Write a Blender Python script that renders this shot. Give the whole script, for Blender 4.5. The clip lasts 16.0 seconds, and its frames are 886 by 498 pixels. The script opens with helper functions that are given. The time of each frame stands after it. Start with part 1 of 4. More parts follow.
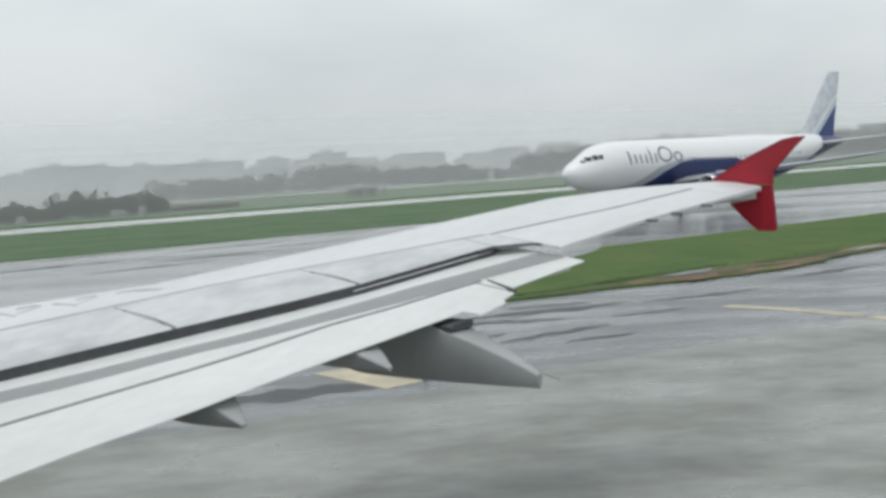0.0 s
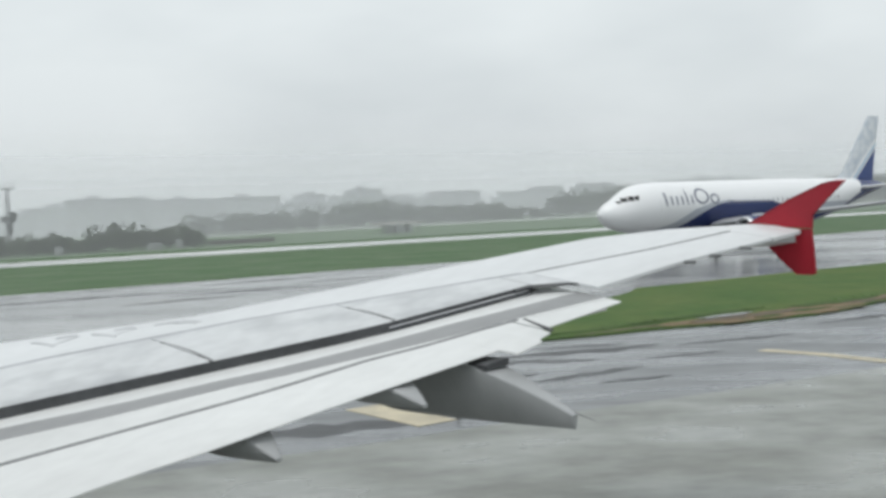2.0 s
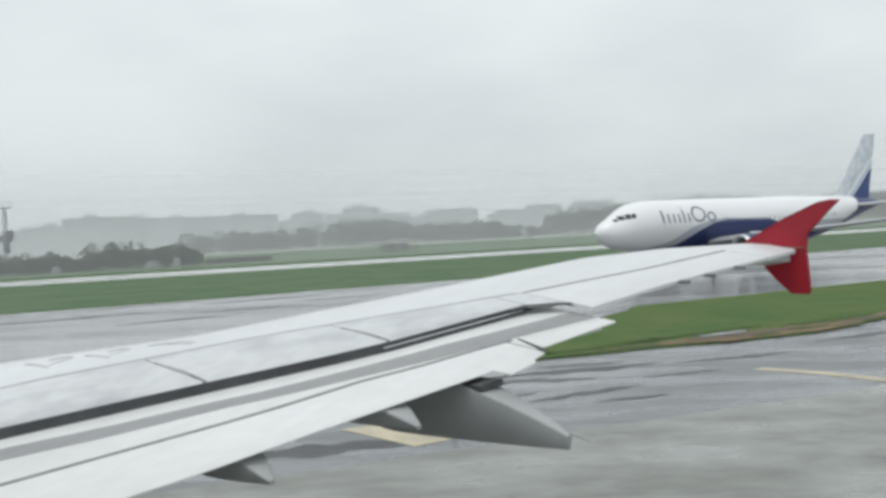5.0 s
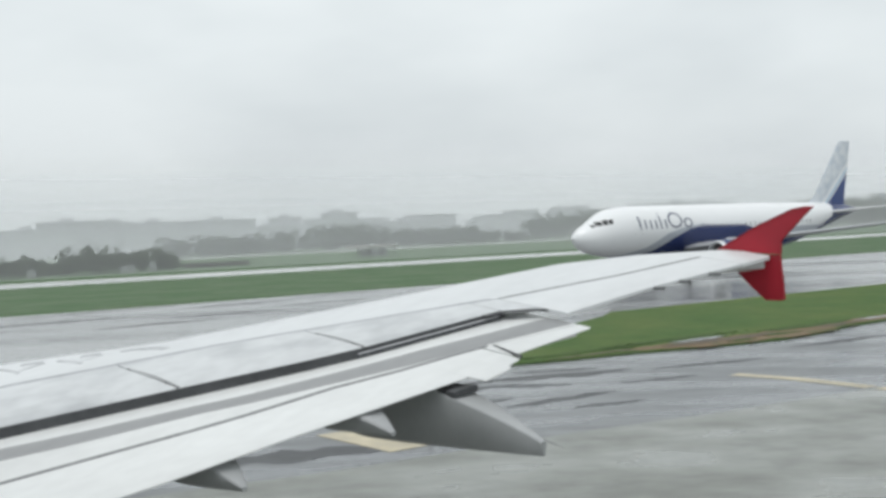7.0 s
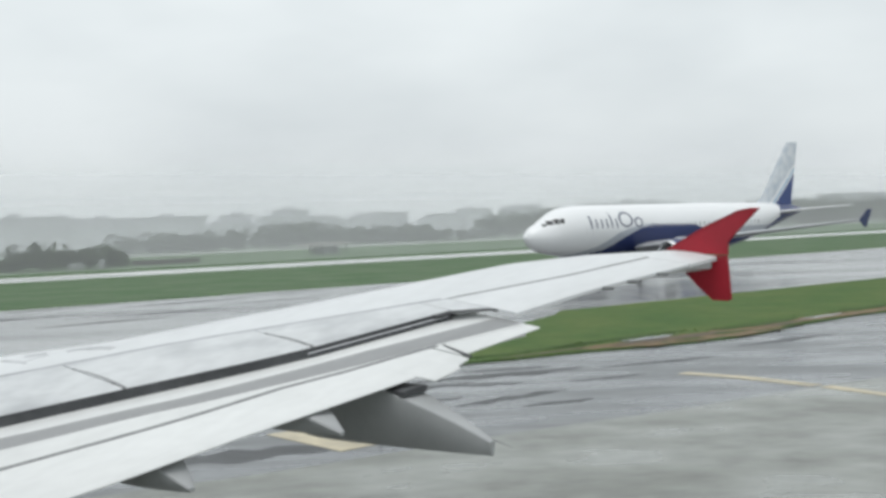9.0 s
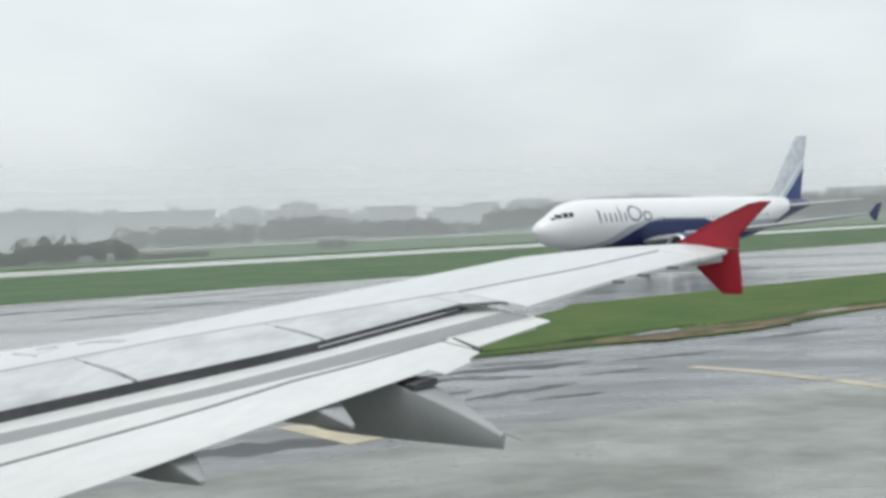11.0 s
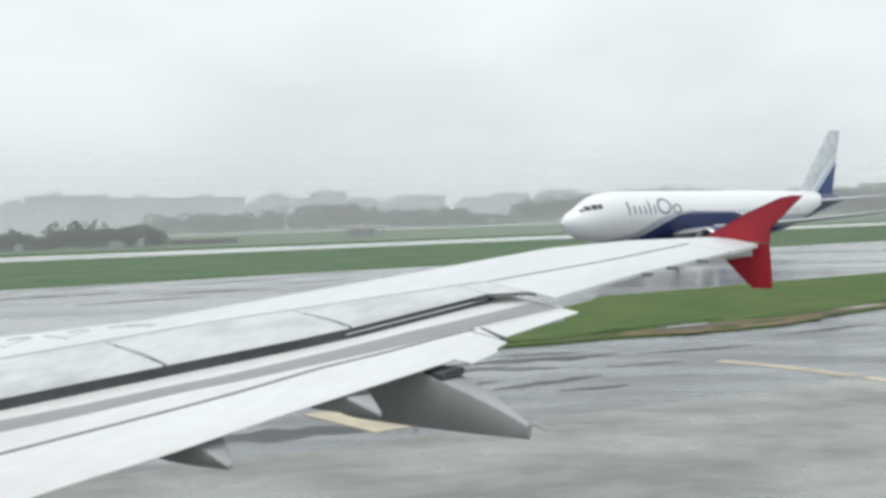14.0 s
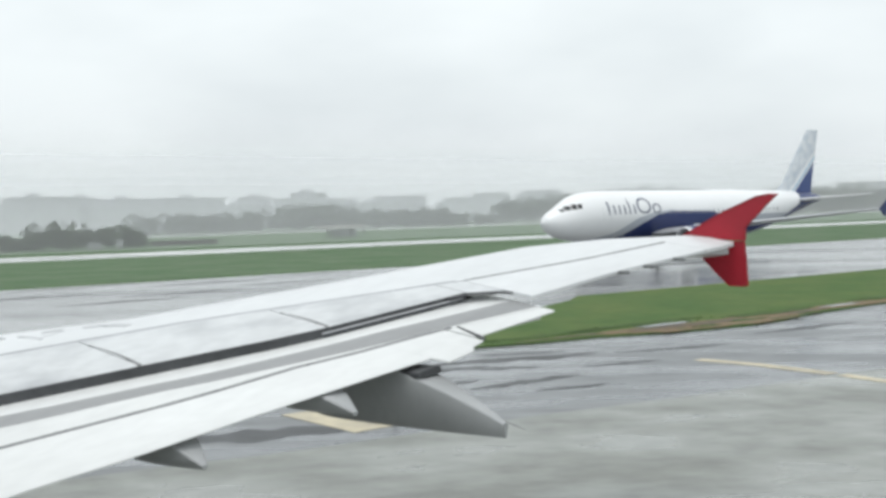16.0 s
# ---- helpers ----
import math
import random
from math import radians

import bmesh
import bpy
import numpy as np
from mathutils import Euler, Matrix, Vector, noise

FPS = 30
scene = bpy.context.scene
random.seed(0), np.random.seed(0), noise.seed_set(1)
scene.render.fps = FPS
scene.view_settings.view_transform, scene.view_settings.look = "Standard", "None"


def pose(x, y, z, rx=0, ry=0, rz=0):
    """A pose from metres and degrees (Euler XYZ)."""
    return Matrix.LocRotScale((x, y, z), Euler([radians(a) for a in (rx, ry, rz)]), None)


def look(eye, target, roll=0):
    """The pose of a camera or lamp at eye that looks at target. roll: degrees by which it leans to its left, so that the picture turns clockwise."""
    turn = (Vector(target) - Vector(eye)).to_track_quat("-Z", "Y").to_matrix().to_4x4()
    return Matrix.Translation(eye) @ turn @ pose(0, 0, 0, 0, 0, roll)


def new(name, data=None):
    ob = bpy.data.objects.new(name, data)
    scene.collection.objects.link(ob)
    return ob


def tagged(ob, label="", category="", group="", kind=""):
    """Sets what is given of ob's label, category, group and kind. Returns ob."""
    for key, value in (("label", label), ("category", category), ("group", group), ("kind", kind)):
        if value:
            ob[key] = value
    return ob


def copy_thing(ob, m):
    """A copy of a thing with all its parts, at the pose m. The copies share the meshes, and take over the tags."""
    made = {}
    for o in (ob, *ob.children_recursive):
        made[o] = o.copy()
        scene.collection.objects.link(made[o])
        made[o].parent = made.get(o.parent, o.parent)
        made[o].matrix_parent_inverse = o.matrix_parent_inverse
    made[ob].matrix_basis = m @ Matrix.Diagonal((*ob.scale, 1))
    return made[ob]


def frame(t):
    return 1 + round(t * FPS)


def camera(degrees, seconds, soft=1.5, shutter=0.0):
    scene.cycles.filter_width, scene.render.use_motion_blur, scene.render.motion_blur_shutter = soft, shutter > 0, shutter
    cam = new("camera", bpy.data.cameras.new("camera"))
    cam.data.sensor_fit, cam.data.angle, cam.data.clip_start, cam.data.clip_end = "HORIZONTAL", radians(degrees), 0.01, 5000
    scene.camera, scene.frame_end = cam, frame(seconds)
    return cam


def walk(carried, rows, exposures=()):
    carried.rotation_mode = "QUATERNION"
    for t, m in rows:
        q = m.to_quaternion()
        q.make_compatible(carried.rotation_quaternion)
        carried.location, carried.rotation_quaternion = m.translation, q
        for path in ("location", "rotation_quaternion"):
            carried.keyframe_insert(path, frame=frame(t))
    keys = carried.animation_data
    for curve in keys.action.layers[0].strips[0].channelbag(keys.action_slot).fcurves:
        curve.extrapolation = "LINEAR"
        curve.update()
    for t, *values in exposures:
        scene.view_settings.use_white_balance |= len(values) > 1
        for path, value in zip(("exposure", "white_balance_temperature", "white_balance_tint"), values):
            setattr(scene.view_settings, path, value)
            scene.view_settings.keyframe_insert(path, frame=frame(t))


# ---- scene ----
# ---- camera ----
cam = camera(42.0, 16.0, soft=3.4)
EYE = (0.0, 0.0, 4.58)
PATH = [
    (0.0, -0.315, -3.925, -3.410, -0.034, -0.013, -0.027),
    (0.5, 0.793, -3.396, -3.377, -0.075, -0.037, -0.024),
    (1.0, 1.676, -3.022, -3.223, -0.084, -0.037, -0.021),
    (1.5, 1.963, -2.603, -3.134, -0.097, -0.041, -0.025),
    (2.0, 1.261, -1.955, -2.469, -0.073, -0.028, -0.028),
    (2.5, 1.327, -1.651, -2.489, -0.055, -0.001, -0.021),
    (3.0, 1.439, -1.427, -2.537, -0.044, -0.009, -0.025),
    (3.5, 1.493, -1.272, -2.508, -0.047, -0.003, -0.027),
    (4.0, 1.444, -1.201, -2.600, -0.029, -0.018, -0.013),
    (6.5, 0.340, -0.895, -2.332, -0.033, -0.024, -0.000),
    (7.0, 0.001, -0.859, -2.372, 0.000, -0.001, 0.002),
    (7.5, -0.746, -0.797, -2.343, -0.022, -0.016, 0.007),
    (8.0, -1.649, -0.946, -2.254, -0.004, -0.022, 0.023),
    (10.5, -2.548, -1.132, -2.081, 0.040, -0.001, 0.020),
    (11.0, -1.930, -1.332, -2.111, 0.006, 0.003, 0.015),
    (11.5, 1.041, -1.296, -2.076, -0.034, -0.048, -0.002),
    (12.0, 1.673, -1.541, -1.813, -0.061, -0.065, 0.010),
    (12.5, 1.004, -1.793, -1.715, -0.023, -0.026, 0.020),
    (13.0, 0.194, -1.714, -1.534, -0.027, -0.013, 0.010),
    (13.5, -0.192, -1.698, -1.212, -0.035, -0.036, 0.011),
    (14.0, -0.529, -1.787, -1.293, -0.006, -0.009, 0.010),
    (14.5, -1.270, -1.875, -1.348, -0.018, 0.005, 0.012),
    (15.0, -2.361, -1.881, -1.346, 0.020, -0.002, 0.004),
    (15.5, -3.348, -1.882, -1.214, 0.054, 0.028, 0.010),
    (16.0, -1.478, -1.797, -1.440, 0.048, 0.002, -0.009),
]
walk(cam, [(t, pose(EYE[0] + dx, EYE[1] + dy, EYE[2] + dz, 90 + pitch, 0, yaw) @ pose(0, 0, 0, 0, 0, lean))
           for t, yaw, pitch, lean, dx, dy, dz in PATH],
     exposures=[(0.0, -0.06), (1.5, 0.0), (4.0, 0.0), (7.0, 0.04), (10.5, 0.08), (12.5, 0.14), (14.5, 0.21), (16.0, 0.24)])

# ---- sky and light ----
world = bpy.data.worlds.new("overcast_sky")
scene.world = world
world.use_nodes = True
wn, wl = world.node_tree.nodes, world.node_tree.links
wn.clear()
w_out, w_bg = wn.new("ShaderNodeOutputWorld"), wn.new("ShaderNodeBackground")
w_sky = wn.new("ShaderNodeTexSky")
w_sky.sky_type, w_sky.sun_disc = "NISHITA", False
w_sky.sun_elevation, w_sky.sun_rotation = radians(76), radians(203)
w_sky.air_density, w_sky.dust_density = 1.0, 4.0
w_co = wn.new("ShaderNodeTexCoord")
w_map = wn.new("ShaderNodeMapping")
w_map.inputs["Scale"].default_value = (2.2, 2.2, 5.5)
w_noise = wn.new("ShaderNodeTexNoise")
w_noise.inputs["Scale"].default_value, w_noise.inputs["Detail"].default_value = 1.3, 4.0
w_ramp = wn.new("ShaderNodeValToRGB")
w_ramp.color_ramp.elements[0].position, w_ramp.color_ramp.elements[0].color = 0.30, (6.95, 7.5, 7.72, 1)
w_ramp.color_ramp.elements[1].position, w_ramp.color_ramp.elements[1].color = 0.62, (8.3, 8.85, 9.0, 1)
w_sep = wn.new("ShaderNodeSeparateXYZ")
w_low = wn.new("ShaderNodeValToRGB")
w_low.color_ramp.interpolation = "EASE"
w_low.color_ramp.elements[0].position, w_low.color_ramp.elements[0].color = 0.0, (0.88, 0.88, 0.885, 1)
w_low.color_ramp.elements[1].position, w_low.color_ramp.elements[1].color = 0.20, (1, 1, 1, 1)
w_mul = wn.new("ShaderNodeMixRGB")
w_mul.blend_type = "MULTIPLY"
w_mul.inputs[0].default_value = 1.0
w_mix = wn.new("ShaderNodeMixRGB")
w_mix.inputs[0].default_value = 0.94          # cloud cover over the clear sky
wl.new(w_co.outputs["Generated"], w_map.inputs["Vector"])
wl.new(w_map.outputs["Vector"], w_noise.inputs["Vector"])
wl.new(w_noise.outputs["Fac"], w_ramp.inputs["Fac"])
wl.new(w_co.outputs["Generated"], w_sep.inputs[0])
wl.new(w_sep.outputs["Z"], w_low.inputs["Fac"])
wl.new(w_ramp.outputs["Color"], w_mul.inputs[1])
wl.new(w_low.outputs["Color"], w_mul.inputs[2])
wl.new(w_sky.outputs["Color"], w_mix.inputs[1])
wl.new(w_mul.outputs["Color"], w_mix.inputs[2])
wl.new(w_mix.outputs["Color"], w_bg.inputs["Color"])
w_bg.inputs["Strength"].default_value = 0.1
wl.new(w_bg.outputs["Background"], w_out.inputs["Surface"])

sun = new("sun", bpy.data.lights.new("sun", "SUN"))
sun.data.energy, sun.data.angle, sun.data.color = 0.95, radians(25), (1.0, 0.98, 0.95)
sun.matrix_basis = look((0, 0, 60), (6, 14, 0))


# ---- materials ----
def material(name, color, rough=0.5, metal=0.0, vary=0.12, scale=3.0, bump=0.0, bump_scale=40.0, stretch=(1, 1, 1),
             turn=0.0, color2=None, rough2=None, spec=0.5, fine=30.0, detail=6.0, per_object=0.0, span=(0.36, 0.66)):
    """A surface with variation at a large and a fine scale, and fine relief."""
    m = bpy.data.materials.new(name)
    m.use_nodes = True
    n, l = m.node_tree.nodes, m.node_tree.links
    b = n["Principled BSDF"]
    b.inputs["Roughness"].default_value, b.inputs["Metallic"].default_value = rough, metal
    b.inputs["Specular IOR Level"].default_value = spec
    co, mp = n.new("ShaderNodeTexCoord"), n.new("ShaderNodeMapping")
    mp.inputs["Scale"].default_value = stretch
    mp.inputs["Rotation"].default_value = (0, 0, radians(turn))
    l.new(co.outputs["Object"], mp.inputs["Vector"])
    big, small = n.new("ShaderNodeTexNoise"), n.new("ShaderNodeTexNoise")
    big.inputs["Scale"].default_value, big.inputs["Detail"].default_value = scale, detail
    small.inputs["Scale"].default_value, small.inputs["Detail"].default_value = fine, 3.0
    l.new(mp.outputs["Vector"], big.inputs["Vector"])
    l.new(mp.outputs["Vector"], small.inputs["Vector"])
    mix = n.new("ShaderNodeMixRGB")
    second = color2 or tuple(c * (1 - 2.2 * vary) for c in color)
    mix.inputs[1].default_value, mix.inputs[2].default_value = (*color, 1), (*second, 1)
    ramp = n.new("ShaderNodeValToRGB")
    ramp.color_ramp.elements[0].position, ramp.color_ramp.elements[1].position = span
    l.new(big.outputs["Fac"], ramp.inputs["Fac"])
    l.new(ramp.outputs["Color"], mix.inputs[0])
    grain = n.new("ShaderNodeMixRGB")
    grain.blend_type = "MULTIPLY"
    grain.inputs[0].default_value = min(1.0, vary * 2.5)
    l.new(mix.outputs["Color"], grain.inputs[1])
    g_ramp = n.new("ShaderNodeValToRGB")
    g_ramp.color_ramp.elements[0].position, g_ramp.color_ramp.elements[0].color = 0.3, (0.6, 0.6, 0.6, 1)
    g_ramp.color_ramp.elements[1].position, g_ramp.color_ramp.elements[1].color = 0.65, (1.1, 1.1, 1.1, 1)
    l.new(small.outputs["Fac"], g_ramp.inputs["Fac"])
    l.new(g_ramp.outputs["Color"], grain.inputs[2])
    last = grain
    if per_object:
        info, shade = n.new("ShaderNodeObjectInfo"), n.new("ShaderNodeMixRGB")
        shade.blend_type = "MULTIPLY"
        shade.inputs[0].default_value = 1.0
        rmp = n.new("ShaderNodeMapRange")
        rmp.inputs["To Min"].default_value, rmp.inputs["To Max"].default_value = 1 - per_object, 1 + per_object
        l.new(info.outputs["Random"], rmp.inputs["Value"])
        l.new(last.outputs["Color"], shade.inputs[1])
        l.new(rmp.outputs["Result"], shade.inputs[2])
        last = shade
    l.new(last.outputs["Color"], b.inputs["Base Color"])
    if rough2 is not None:
        rr = n.new("ShaderNodeMapRange")
        rr.inputs["From Min"].default_value, rr.inputs["From Max"].default_value = span
        rr.inputs["To Min"].default_value, rr.inputs["To Max"].default_value = rough, rough2
        l.new(big.outputs["Fac"], rr.inputs["Value"])
        l.new(rr.outputs["Result"], b.inputs["Roughness"])
    if bump:
        bn, bp = n.new("ShaderNodeTexNoise"), n.new("ShaderNodeBump")
        bn.inputs["Scale"].default_value, bn.inputs["Detail"].default_value = bump_scale, 4.0
        bp.inputs["Strength"].default_value, bp.inputs["Distance"].default_value = bump, 0.02
        l.new(mp.outputs["Vector"], bn.inputs["Vector"])
        l.new(bn.outputs["Fac"], bp.inputs["Height"])
        l.new(bp.outputs["Normal"], b.inputs["Normal"])
    return m


ALONG = -36.5     # turn that lays streaks along the taxiway
M_GRASS = material("wet_grass", (0.078, 0.14, 0.066), 0.85, vary=0.16, scale=0.16, fine=0.9, bump=0.3, bump_scale=5.0,
                   color2=(0.12, 0.17, 0.1), spec=0.2)
M_ISLAND = material("bright_grass", (0.064, 0.122, 0.032), 0.85, vary=0.14, scale=0.28, fine=1.6, bump=0.3, bump_scale=7.0,
                    color2=(0.1, 0.145, 0.042), spec=0.2)
M_BLADE = material("grass_blades", (0.1, 0.19, 0.06), 0.7, vary=0.06, scale=0.2, fine=1.5, color2=(0.15, 0.23, 0.1), spec=0.1)
M_SOIL = material("wet_soil", (0.19, 0.135, 0.075), 0.7, vary=0.22, scale=0.9, fine=5.0, bump=0.7, bump_scale=9.0,
                  color2=(0.075, 0.1, 0.035), spec=0.25, span=(0.52, 0.62))
M_MUD = material("wet_mud", (0.075, 0.058, 0.04), 0.6, vary=0.2, scale=1.1, fine=7.0, bump=0.7, bump_scale=9.0, color2=(0.12, 0.09, 0.055), spec=0.25)
M_SEDGE = material("rough_wet_grass", (0.045, 0.085, 0.022), 0.85, vary=0.2, scale=0.9, fine=4.0, bump=0.4, bump_scale=8.0,
                   color2=(0.075, 0.12, 0.035), spec=0.2)
M_CONCRETE = material("wet_concrete", (0.262, 0.273, 0.25), 0.24, vary=0.22, scale=0.42, fine=2.2, bump=0.22, bump_scale=1.6, detail=12.0,
                      stretch=(0.7, 1, 1), turn=ALONG + 18, color2=(0.195, 0.203, 0.182), rough2=0.45, span=(0.36, 0.62))
M_ASPHALT = material("wet_asphalt", (0.12, 0.126, 0.132), 0.36, vary=0.15, scale=0.5, fine=2.0, bump=0.1, bump_scale=1.2, detail=7.0,
                     stretch=(0.3, 1, 1), turn=ALONG + 4, color2=(0.165, 0.175, 0.185), rough2=0.2, span=(0.34, 0.64))
M_TAXI = material("rain_covered_taxiway", (0.21, 0.214, 0.216), 0.15, vary=0.12, scale=0.16, fine=1.2, bump=0.06, bump_scale=0.9,
                  stretch=(0.2, 1, 1), turn=ALONG, color2=(0.15, 0.155, 0.16), rough2=0.3, span=(0.42, 0.66))
M_RUNWAY = material("runway_concrete", (0.5, 0.515, 0.495), 0.3, vary=0.08, scale=0.05, fine=0.7, stretch=(0.2, 1, 1), turn=ALONG,
                    rough2=0.16)
M_STREAK = material("dark_wet_streak", (0.105, 0.109, 0.114), 0.5, vary=0.2, scale=0.6, fine=4.0, stretch=(0.3, 1, 1), turn=ALONG, spec=0.25)
M_PALE = material("pale_yellow_paint", (0.60, 0.52, 0.35), 0.35, vary=0.15, scale=0.9, fine=6.0)
M_SKIN = material("wet_wing_paint", (0.725, 0.74, 0.75), 0.3, vary=0.05, scale=0.8, fine=7.0, stretch=(1, 0.35, 1), bump=0.03,
                  bump_scale=25.0, rough2=0.42, color2=(0.66, 0.675, 0.685))
M_SPOILER = material("spoiler_paint", (0.645, 0.66, 0.67), 0.3, vary=0.09, scale=1.5, fine=7.0, stretch=(1, 0.6, 1), bump=0.03,
                     bump_scale=25.0, rough2=0.55, color2=(0.45, 0.465, 0.48), span=(0.44, 0.7))
M_FLAP = material("flap_paint", (0.76, 0.77, 0.765), 0.35, vary=0.05, scale=0.9, fine=8.0, stretch=(1, 0.4, 1))
M_BAND = material("grey_flap_band", (0.335, 0.34, 0.345), 0.4, vary=0.06, scale=1.2, fine=9.0, stretch=(1, 0.3, 1))
M_FAIRING = material("grey_fairing_paint", (0.4, 0.41, 0.415), 0.42, vary=0.07, scale=1.0, fine=8.0)
# dark colour stands for shade in cove and mouth; also fan face, tab seam
M_DARK = material("recess_shade_and_dark_parts", (0.085, 0.088, 0.093), 0.6, vary=0.15, scale=2.0, fine=12.0)
# grey of seams and wick, and of the boxes painting shade under the aileron
M_SEAM = material("sealant_and_shade_grey", (0.26, 0.265, 0.27), 0.6, vary=0.1)
M_MARK = material("grey_marking_paint", (0.46, 0.47, 0.49), 0.4, vary=0.08)
M_REG = material("faded_registration_paint", (0.56, 0.57, 0.585), 0.4, vary=0.1, scale=3.0)
M_RED = material("red_fence_paint", (0.43, 0.012, 0.03), 0.5, vary=0.06, scale=1.5, fine=10.0, color2=(0.36, 0.011, 0.026))
M_WHITE = material("white_jet_paint", (0.8, 0.81, 0.82), 0.22, vary=0.02, scale=0.4, fine=3.0)
M_NAVY = material("navy_jet_paint", (0.024, 0.04, 0.135), 0.25, vary=0.06, scale=0.4, fine=3.0)
M_GREY = material("grey_jet_paint", (0.42, 0.43, 0.45), 0.3, vary=0.05, scale=0.5, fine=4.0)
M_GLASS = material("dark_cabin_glass", (0.015, 0.017, 0.02), 0.08, vary=0.05)
M_TYRE = material("tyre_rubber", (0.02, 0.02, 0.021), 0.7, vary=0.15)
M_METAL = material("gear_metal", (0.35, 0.36, 0.37), 0.35, metal=0.7, vary=0.1)
M_LIP = material("polished_lip", (0.75, 0.76, 0.78), 0.25, metal=0.6, vary=0.04)
M_LEAF = material("tree_leaves", (0.05, 0.075, 0.04), 0.65, vary=0.2, scale=0.5, fine=2.5, color2=(0.075, 0.095, 0.05), per_object=0.25, spec=0.2)
M_BARK = material("wet_bark", (0.07, 0.06, 0.05), 0.7, vary=0.2)
M_WALL = material("pale_building_wall", (0.4, 0.41, 0.425), 0.7, vary=0.08, scale=0.05, fine=0.4, per_object=0.15)
M_ROOF = material("building_roof", (0.42, 0.42, 0.43), 0.7, vary=0.1, scale=0.1, fine=1.0)
M_PANE = material("building_glass", (0.3, 0.31, 0.32), 0.15, vary=0.1)
M_STEEL = material("mast_steel", (0.2, 0.205, 0.21), 0.5, metal=0.4, vary=0.12)
M_SIGN = material("yellow_sign_face", (0.75, 0.5, 0.03), 0.4, vary=0.05)
M_BLACK = material("black_paint", (0.02, 0.02, 0.02), 0.5, vary=0.1)
M_CABIN = material("cabin_glass_far", (0.3, 0.31, 0.33), 0.2, vary=0.05)
M_TIN = material("white_tin", (0.36, 0.37, 0.375), 0.4, vary=0.08, scale=0.8)
M_REDROOF = material("faded_red_paint", (0.62, 0.56, 0.55), 0.5, vary=0.1)


def haze_sheet_material(name, amount, top):
    """Rain haze imitated by a half-clear white sheet, thinning out upwards."""
    m = bpy.data.materials.new(name)
    m.use_nodes = True
    n, l = m.node_tree.nodes, m.node_tree.links
    n.clear()
    out, mix, add = n.new("ShaderNodeOutputMaterial"), n.new("ShaderNodeMixShader"), n.new("ShaderNodeAddShader")
    clear, dif, tra = n.new("ShaderNodeBsdfTransparent"), n.new("ShaderNodeBsdfDiffuse"), n.new("ShaderNodeBsdfTranslucent")
    dif.inputs["Color"].default_value = tra.inputs["Color"].default_value = (0.84, 0.86, 0.865, 1)
    co, sep = n.new("ShaderNodeTexCoord"), n.new("ShaderNodeSeparateXYZ")
    fall = n.new("ShaderNodeMapRange")
    fall.interpolation_type = "SMOOTHSTEP"
    fall.inputs["From Min"].default_value, fall.inputs["From Max"].default_value = 0.0, top
    fall.inputs["To Min"].default_value, fall.inputs["To Max"].default_value = amount, 0.0
    l.new(co.outputs["Object"], sep.inputs[0])
    l.new(sep.outputs["Z"], fall.inputs["Value"])
    up, down = n.new("ShaderNodeCombineXYZ"), n.new("ShaderNodeCombineXYZ")      # normals forced up and down, so the haze sheet takes the whole sky's light
    up.inputs[2].default_value, down.inputs[2].default_value = 1.0, -1.0
    l.new(up.outputs[0], dif.inputs["Normal"])
    l.new(down.outputs[0], tra.inputs["Normal"])
    l.new(dif.outputs[0], add.inputs[0])
    l.new(tra.outputs[0], add.inputs[1])
    l.new(fall.outputs["Result"], mix.inputs[0])
    l.new(clear.outputs[0], mix.inputs[1])
    l.new(add.outputs[0], mix.inputs[2])
    l.new(mix.outputs[0], out.inputs["Surface"])
    return m


# ---- building helpers ----
def shape(name, verts, faces, mat, parent=None, label="", smooth=False):
    """One mesh object from vertices and faces made by a rule."""
    me = bpy.data.meshes.new(name)
    me.from_pydata([tuple(v) for v in verts], [], faces)
    me.update()
    bm = bmesh.new()
    bm.from_mesh(me)
    bmesh.ops.recalc_face_normals(bm, faces=bm.faces)
    bm.to_mesh(me)
    bm.free()
    if smooth:
        me.polygons.foreach_set("use_smooth", [True] * len(me.polygons))
        me.set_sharp_from_angle(angle=radians(40))
    me.materials.append(mat)
    ob = new(name, me)
    ob.parent = parent
    if label:
        tagged(ob, label)
    return ob


def part(name, bm, mat, parent, label="", smooth=False):
    me = bpy.data.meshes.new(name)
    bm.to_mesh(me)
    bm.free()
    if smooth:
        me.polygons.foreach_set("use_smooth", [True] * len(me.polygons))
        me.set_sharp_from_angle(angle=radians(40))
    me.materials.append(mat)
    ob = new(name, me)
    ob.parent = parent
    if label:
        tagged(ob, label)
    return ob


def loft(rings, closed=True, caps=True):
    """Faces between rings of equal length."""
    k = len(rings[0])
    verts = [p for r in rings for p in r]
    faces = []
    for i in range(len(rings) - 1):
        for j in range(k if closed else k - 1):
            a, b = i * k + j, i * k + (j + 1) % k
            faces.append((a, b, b + k, a + k))
    if caps:
        faces.append(tuple(range(k)))
        faces.append(tuple(range((len(rings) - 1) * k, len(rings) * k)))
    return verts, faces


def box(bm, lo, hi, bevel=0.0):
    m = Matrix.Translation([(a + b) / 2 for a, b in zip(lo, hi)]) @ Matrix.Diagonal([b - a for a, b in zip(lo, hi)] + [1])
    vs = bmesh.ops.create_cube(bm, size=1.0, matrix=m)["verts"]
    if bevel:
        edges = list({e for v in vs for e in v.link_edges})
        bmesh.ops.bevel(bm, geom=edges, offset=bevel, segments=2, affect="EDGES")
    return bm


